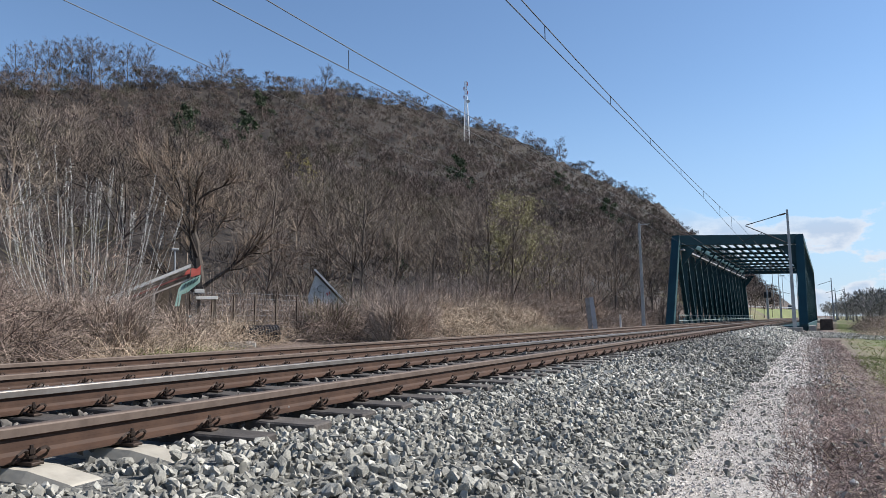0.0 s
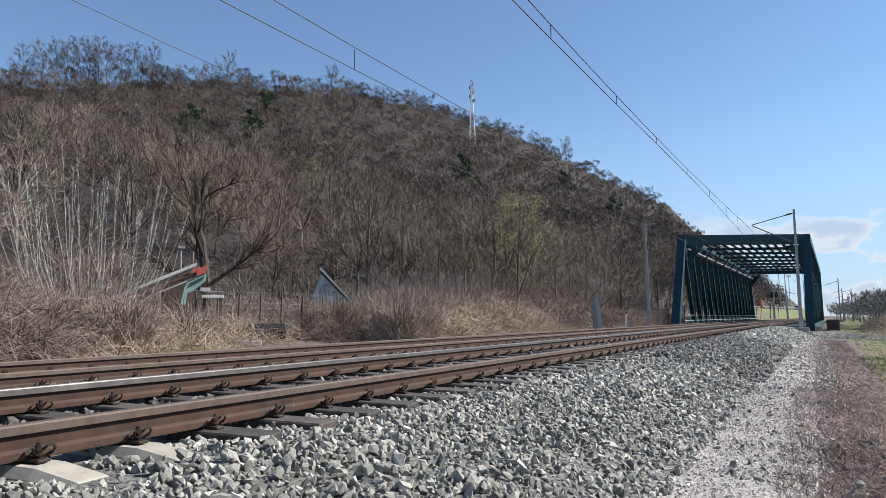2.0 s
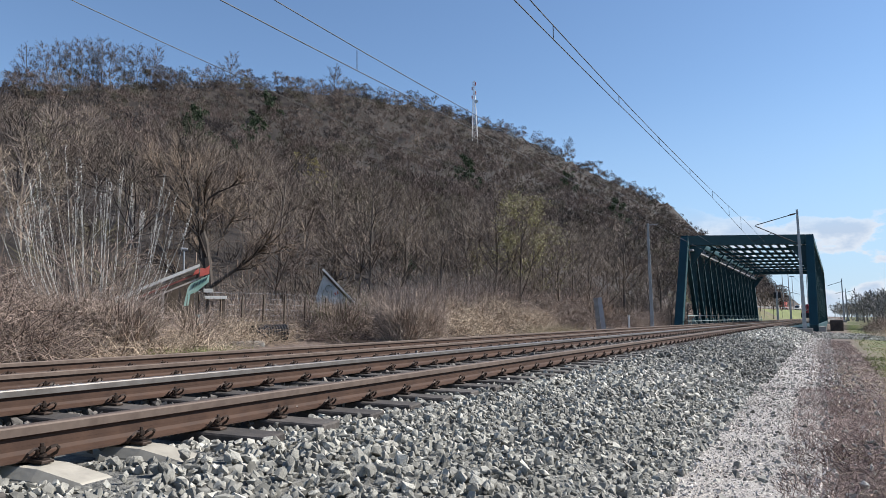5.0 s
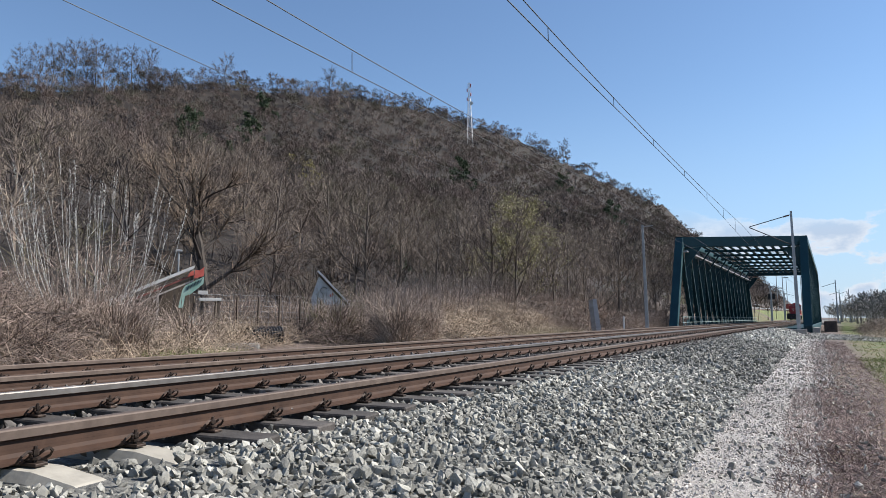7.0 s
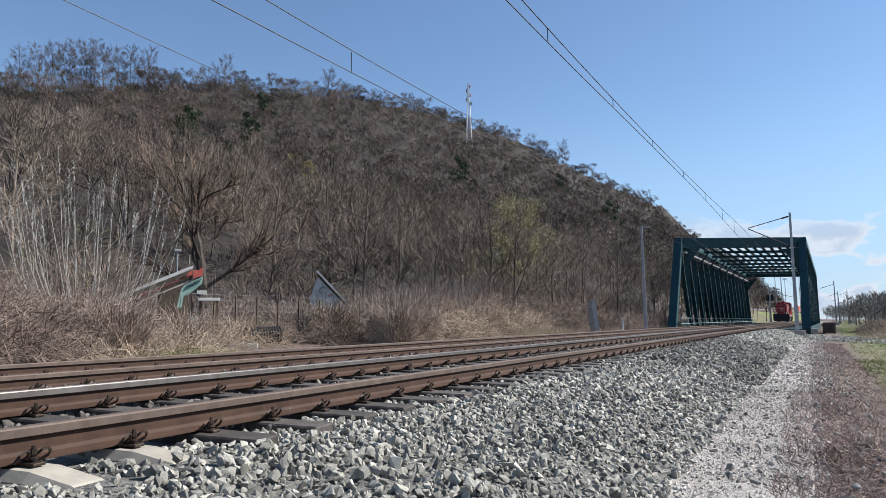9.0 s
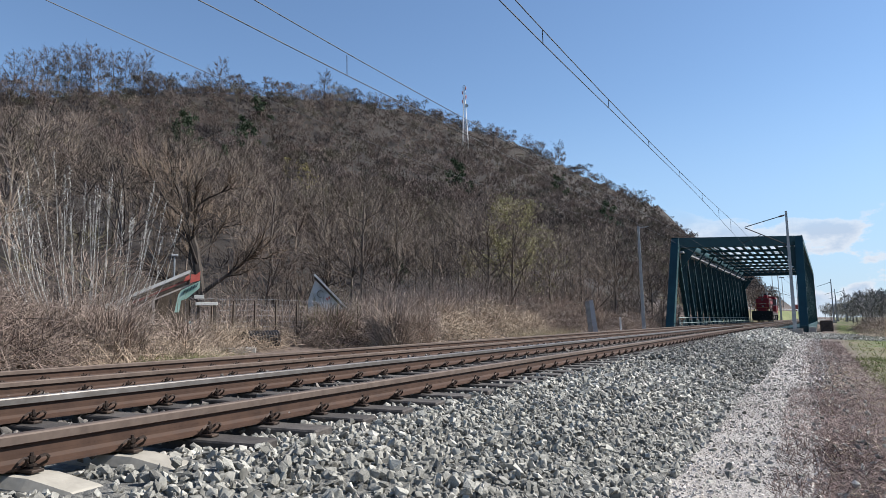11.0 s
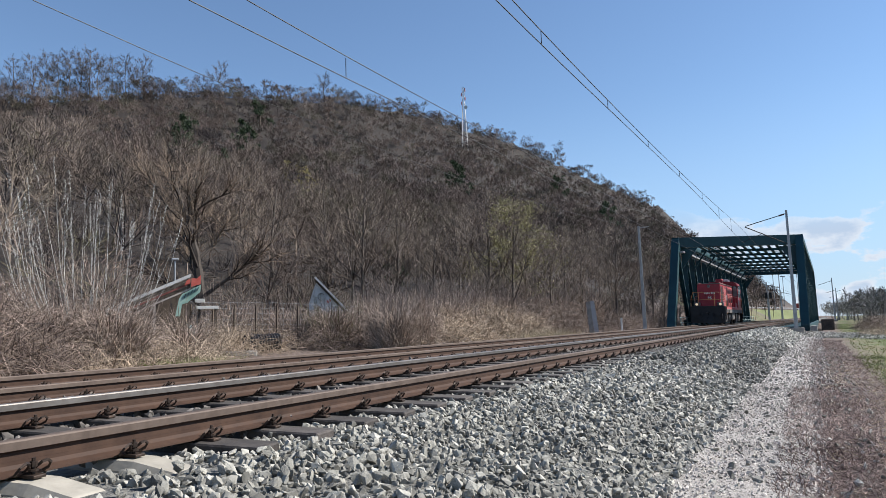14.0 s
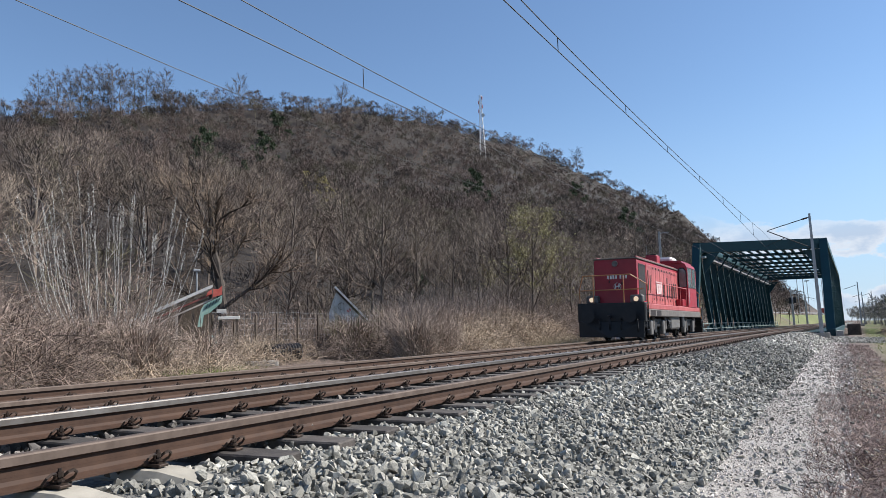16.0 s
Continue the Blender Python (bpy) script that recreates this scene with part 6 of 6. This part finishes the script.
    part("white_barrel", Geo().tube([(-0.2, -1.0, z - 0.1), (-0.2, -1.0, 0.6), (-0.2, -1.0, 0.85)], [0.24, 0.26, 0.19], 14), M_OFFWHITE, ob, "dirty white barrel")
    part("side_board", Geo().box(-1.9, -1.3, -0.9, -0.84, 1.38, 1.45), M_OFFWHITE, ob)
    pole = thing("lamp_post", "thin grey post with a small lamp behind the shed", "post", facing(47.6, 31.0))
    part("pole", Geo().tube([(0, 0, -0.2), (0, 0, 3.6)], 0.035, 8), M_GALV, pole)
    part("lamp_head", Geo().box(-0.14, 0.14, -0.08, 0.08, 3.56, 3.66, 0.03), M_GALV, pole)


M_PALE_BOARD = material("pale_board", (0.40, 0.34, 0.30), (0.56, 0.50, 0.45), 0.8, 4, 0.2)
M_REDBROWN = material("red_brown_wood", (0.20, 0.06, 0.05), (0.32, 0.12, 0.10), 0.8, 4, 0.2)


def build_gable():
    x, y, z = spot(36.03, 30.0)
    ob = thing("gable_panel", "leaning white gable panel with a sloping edge and faded signs", "panel", pose(x, y, 0, 0, 0, 36.03))
    part("board", Geo().prism([(-0.80, 1.15), (0.35, 1.15), (0.66, 1.42), (-0.48, 2.62), (-0.58, 2.40), (-0.82, 1.70)], "y", -0.06, 0.0), M_OFFWHITE, ob)
    part("edge_cap", Geo().bar((-0.55, -0.06, 2.80), (0.78, -0.06, 1.36), 0.32, 0.07), M_WHITE, ob, "white sloping edge strip")
    part("edge_board", Geo().bar((-0.52, -0.09, 2.68), (0.70, -0.09, 1.35), 0.05, 0.12), M_OLDWOOD, ob)
    g = Geo()
    for k in range(14):
        a, b = 0.6 + 4.4 * k / 14, 0.6 + 4.4 * (k + 1) / 14
        g.bar((-0.30 + 0.14 * math.cos(a), -0.075, 1.98 + 0.14 * math.sin(a)), (-0.30 + 0.14 * math.cos(b), -0.075, 1.98 + 0.14 * math.sin(b)), 0.015, 0.10, up=(0, 1, 0))
    part("round_mark", g, M_BLACK, ob, "black round mark")
    sign_ = part("small_sign", Geo().prism([(-0.16, 1.92), (0.03, 2.04), (0.16, 1.78), (-0.05, 1.64)], "y", -0.085, -0.062), M_WHITE, ob, "small white sign")
    for k in range(2):
        part("dark_bar", Geo().prism([(-0.09 + 0.10 * k, 1.80 + 0.05 * k), (-0.04 + 0.10 * k, 1.84 + 0.05 * k), (0.02 + 0.08 * k, 1.74 + 0.05 * k), (-0.03 + 0.08 * k, 1.70 + 0.05 * k)], "y", -0.095, -0.086), M_REDPANEL, sign_)
    part("prop", Geo().bar((0.2, 0.5, z - 0.2), (0.1, 0.0, 1.5), 0.09), M_OLDWOOD, ob)
    part("prop", Geo().bar((-0.6, 0.4, z - 0.2), (-0.6, 0.0, 1.9), 0.09), M_OLDWOOD, ob)


def build_pipe():
    ob = thing("corrugated_pipe", "short black corrugated plastic pipe lying in dry grass", "pipe", facing(41.2, 24.5, 25))
    g = Geo()
    pts, radii = [], []
    for k in range(25):
        pts.append((-0.6 + 0.05 * k, 0, 0.30))
        radii.append(0.30 if k % 2 else 0.265)
    g.tube(pts, radii, 20)
    part("shell", g, M_PIPE, ob)
    g = Geo().tube([(-0.605, 0, 0.30), (-0.615, 0, 0.30)], 0.24, 20)
    part("bore", g, M_VENT, ob)
    slab = part("concrete_slab", Geo().box(-0.9, 0.5, -0.35, 0.35, -0.1, 0.12, 0.04), M_CONC_OLD, m=facing(42.9, 23.5, 10))
    tagged(slab, "grey concrete slab lying in dry grass", "slab")


def build_fence():
    ob = thing("wire_fence", "old wire mesh fence with dark posts behind the verge", "fence")
    pts = []
    for k in range(9):
        x, y, z = spot(46.5 - 1.6 * k, 25.0 + 0.35 * k)
        pts.append(Vector((x, y, z)))
        part("post", Geo().bar((x, y, z - 0.1), (x + 0.03, y, z + 1.5), 0.05), M_OLDWOOD, ob)
    for a, b in zip(pts, pts[1:]):
        for k in range(8):
            h = Vector((0, 0, 0.25 + 0.19 * k))
            part("wire", Geo().tube([a + h, (a + b) / 2 + h - Vector((0, 0, 0.03)), b + h], 0.004, 3), M_GALV, ob)
        for k in range(1, 6):
            p = a + (b - a) * (k / 6)
            part("wire", Geo().tube([p + Vector((0, 0, 0.22)), p + Vector((0, 0, 1.6))], 0.003, 3), M_GALV, ob)


def build_small_posts():
    ob = thing("post_pair", "pair of leaning grey concrete posts beside the track", "post", facing(14.9, 50.0))
    part("post", Geo().bar((-0.20, 0, -0.2), (-0.38, 0, 2.35), 0.22, 0.30), M_CONC_OLD, ob)
    part("post", Geo().bar((0.15, 0.05, -0.2), (-0.12, 0.05, 2.40), 0.24, 0.30), M_CONC_PALE, ob)
    ob = thing("marker_post", "short white marker post beside the track", "post", facing(12.85, 49.5))
    part("post", Geo().box(-0.06, 0.06, -0.05, 0.05, -0.2, 1.12, 0.015), M_WHITE, ob)
    part("cap", Geo().box(-0.07, 0.07, -0.06, 0.06, 1.12, 1.18, 0.01), M_OFFWHITE, ob)


M_CONC_PALE = material("concrete_pale", (0.36, 0.36, 0.37), (0.50, 0.50, 0.51), 0.85, 3, 0.3, dist=0.006)


def build_tower():
    x, y, z = spot(24.62, 455)
    z += 5.0
    ob = thing("lattice_tower", "tall white lattice radio tower on the hilltop", "tower", pose(x, y, z, 0, 0, 20))
    H, a, b = 39.0, 2.0, 0.65
    legs = [(sx, sy) for sx in (-1, 1) for sy in (-1, 1)]
    w = lambda h: a + (b - a) * min(h / (H * 0.75), 1)
    for sx, sy in legs:
        g = Geo()
        g.bar((sx * a, sy * a, -7), (sx * b, sy * b, H * 0.75), 0.28).bar((sx * b, sy * b, H * 0.75), (sx * b, sy * b, H), 0.24)
        part("leg", g, M_WHITE, ob)
    for k in range(14):
        h0, h1 = H * k / 14, H * (k + 1) / 14
        for (ax, ay), (bx, by) in (((-1, -1), (1, -1)), ((1, -1), (1, 1)), ((1, 1), (-1, 1)), ((-1, 1), (-1, -1))):
            g = Geo()
            g.bar((ax * w(h0), ay * w(h0), h0), (bx * w(h1), by * w(h1), h1), 0.14).bar((ax * w(h1), ay * w(h1), h1), (bx * w(h1), by * w(h1), h1), 0.14)
            part("brace", g, M_WHITE, ob)
    for h, sx in ((H - 2, 1.2), (H - 5, -1.2), (H - 8, 1.2), (H - 11, -1.3)):
        part("antenna", Geo().box(sx - 0.3, sx + 0.3, -1.0, -0.5, h - 1.1, h + 1.1, 0.08), M_REDPANEL, ob)
    part("dish", Geo().tube([(1.4, -0.8, H - 14), (1.4, -1.3, H - 14)], [1.1, 1.2], 16), M_OFFWHITE, ob)


build_shed()
build_gable()
build_pipe()
build_fence()
build_small_posts()
build_tower()


# ---- beyond the bridge ----
ROAD = (Vector((-24.0, 231.0, 0)), Vector((-2.6, 382.0, 0)))
ROAD_WAY = (ROAD[1] - ROAD[0]).normalized()
ROAD_SIDE = Vector((ROAD_WAY.y, -ROAD_WAY.x, 0))
M_ASPHALT = material("asphalt", (0.045, 0.045, 0.045), (0.075, 0.074, 0.072), 0.9, 2.0, 0.2)


def road_vehicle(name, label, paint, length, height, cab_share):
    """A small lorry or van, nose at +y, wheels on z = 0."""
    ob = thing(name, label, name.replace("_", " "))
    L, H = length, height
    part("cargo_body", Geo().box(-1.0, 1.0, -L / 2, L / 2 - L * cab_share, 0.55, H, 0.10), paint, ob)
    part("cab", Geo().prism([(L / 2 - L * cab_share, 0.45), (L / 2, 0.45), (L / 2 + 0.05, 1.1), (L / 2 - 0.5, H * 0.88), (L / 2 - L * cab_share, H * 0.9)], "x", -0.95, 0.95), paint, ob)
    part("windscreen", Geo().prism([(L / 2 + 0.03, 1.2), (L / 2 - 0.47, H * 0.85), (L / 2 - 0.43, H * 0.87), (L / 2 + 0.07, 1.2)], "x", -0.85, 0.85), M_GLASS, ob, "dark glass windscreen")
    for sx in (-1, 1):
        part("side_window", Geo().box(min(sx * 0.94, sx * 0.97), max(sx * 0.94, sx * 0.97), L / 2 - L * cab_share + 0.15, L / 2 - 0.6, 1.25, H * 0.8, 0.01), M_GLASS, ob, "dark glass window")
        for y in (-L * 0.32, L * 0.34):
            part("wheel", Geo().tube([(sx * 0.72, y, 0.38), (sx * 1.0, y, 0.38)], 0.38, 16), M_BLACK, ob)
    part("bumper", Geo().box(-0.95, 0.95, L / 2, L / 2 + 0.12, 0.4, 0.65, 0.04), M_BLACK, ob)
    return ob


lorry = road_vehicle("lorry", "red delivery lorry driving on the embankment road", M_REDPANEL, 7.0, 3.1, 0.25)
van = road_vehicle("van", "white delivery van driving on the embankment road", M_WHITE, 5.2, 2.4, 0.35)
def build_beyond():
    water = part("water", Geo().box(-120, 130, 74, 130, -5.3, -5.2), M_WATER)
    tagged(water, "dark slow river under the bridge", "water", kind="structure")
    # a road on a grassy embankment, drawing near the tracks
    vs, fs, rv = [], [], []
    for k in range(21):
        c = ROAD[0] + (ROAD[1] - ROAD[0]) * (k / 20)
        for px, pz in ((9.5, -1.2), (4.6, 3.55 - 0.1), (-4.6, 3.55 - 0.1), (-9.5, -1.2)):
            vs.append(c + ROAD_SIDE * (px + 0.5 * math.sin(k * 1.9 + px)) + Vector((0, 0, pz)))
        rv += [c + ROAD_SIDE * 3.3 + Vector((0, 0, 3.6)), c - ROAD_SIDE * 3.3 + Vector((0, 0, 3.6))]
    for k in range(20):
        fs += [(k * 4 + j, k * 4 + j + 1, k * 4 + j + 5, k * 4 + j + 4) for j in range(3)]
    bank = part("grass_bank", Geo().add(vs, fs).mesh("grass_bank", True), M_BANK)
    tagged(bank, "green grassy embankment beside the tracks beyond the bridge", "bank", kind="structure")
    road = part("road", Geo().add(rv, [(2 * k, 2 * k + 1, 2 * k + 3, 2 * k + 2) for k in range(20)]), M_ASPHALT)
    tagged(road, "grey asphalt road on the embankment", "road", kind="structure")
    rail_ = thing("guard_rail", "grey road guard rail on top of the grassy embankment", "guard rail")
    for k in range(20):
        a = ROAD[0] + (ROAD[1] - ROAD[0]) * (k / 20) + ROAD_SIDE * 4.2 + Vector((0, 0, 4.2))
        b = ROAD[0] + (ROAD[1] - ROAD[0]) * ((k + 1) / 20) + ROAD_SIDE * 4.2 + Vector((0, 0, 4.2))
        part("beam", Geo().bar(a, b, 0.08, 0.32), M_GALV, rail_)
        part("post", Geo().bar(a - Vector((0, 0, 1.0)), a, 0.12), M_GALV, rail_)
    signal = thing("signal_post", "dark railway signal on a thin grey post", "signal", pose(*at(11.0, 168, 0.0)))
    part("post", Geo().tube([(0, 0, -0.4), (0, 0, 6.2)], 0.09, 8), M_GALV, signal)
    for x in (-0.45, 0.45):
        part("head", Geo().box(x - 0.28, x + 0.28, -0.15, 0.15, 4.6, 5.9, 0.05), M_BLACK, signal)


M_WATER = material("river_water", (0.02, 0.035, 0.03), (0.04, 0.055, 0.045), 0.15, 0.3, 0.2, bump_scale=2.0)
M_BANK = material("bank_grass", (0.075, 0.115, 0.022), (0.19, 0.19, 0.075), 0.9, 0.8, 0.6, dist=0.05)
build_beyond()


# ---- stones of the shoulder laid one by one ----
def lay_stones():
    r = np.random.RandomState(77)
    bed_ob = bpy.data.objects["ballast_bed"]
    meshes = []
    for k in range(24):
        me = fast_mesh("stone", *SHAPES[k])
        me.materials.append(M_STONE)
        meshes.append(me)
    for k in range(300):
        d, s = r.uniform(NEAREST[0], NEAREST[1]), r.uniform(NEAREST[2], NEAREST[3])
        p = at(d, s)
        size = float(np.clip(0.031 * math.exp(r.normal(0, 0.3)), 0.018, 0.052))
        z = float(ground_z(p.x, p.y)) + 0.02 + r.uniform(0.1, 0.9) * size
        ob = new("stone", meshes[k % 24])
        ob.parent = bed_ob
        ob.matrix_basis = Matrix.LocRotScale((p.x, p.y, z), Euler([r.uniform(0, 6.28) for _ in range(3)]), (size, size, size))


lay_stones()


# ---- what moves ----
def front_at(t):
    """Where the front of the locomotive stands on the track, in metres along it."""
    u = 16.0 - t
    return 29.2 + 17.0 * u + 0.13 * u * u


def on_road(dist, side, back=False):
    p = ROAD[0] + ROAD_WAY * dist + ROAD_SIDE * side + Vector((0, 0, 3.605))
    turn = math.degrees(math.atan2(-ROAD_WAY.x, ROAD_WAY.y)) + (180 if back else 0)
    return pose(p.x, p.y, p.z, 0, 0, turn)


def motions():
    walk(lorry, [(0, on_road(23, 1.6)), (2, on_road(49, 1.6)), (6.4, on_road(106, 1.6)), (9, on_road(138, 1.6)), (11, on_road(146, 1.6)), (16, on_road(146, 1.6))])
    walk(van, [(0, on_road(148, -1.6, True)), (4.6, on_road(146, -1.6, True)), (6.3, on_road(82, -1.6, True)), (8.2, on_road(46, -1.6, True)), (11.0, on_road(10, -1.6, True)), (16, on_road(5, -1.6, True))])
    rows = []
    for k in range(0, 33):
        t = k * 0.5
        s = front_at(t)
        rows.append((t, frame_at(FAR_C, s, Z_FAR + 0.025, LEAN_F)))
    walk(loco, rows)
    for w, base, sign in loco_wheels:
        turns = []
        for k in range(0, 481):
            t = k / 30
            a = math.degrees((front_at(0) - front_at(t)) / 0.5)
            turns.append((t, base @ pose(0, 0, 0, -a * sign, 0, 0)))
        walk(w, turns)


motions()
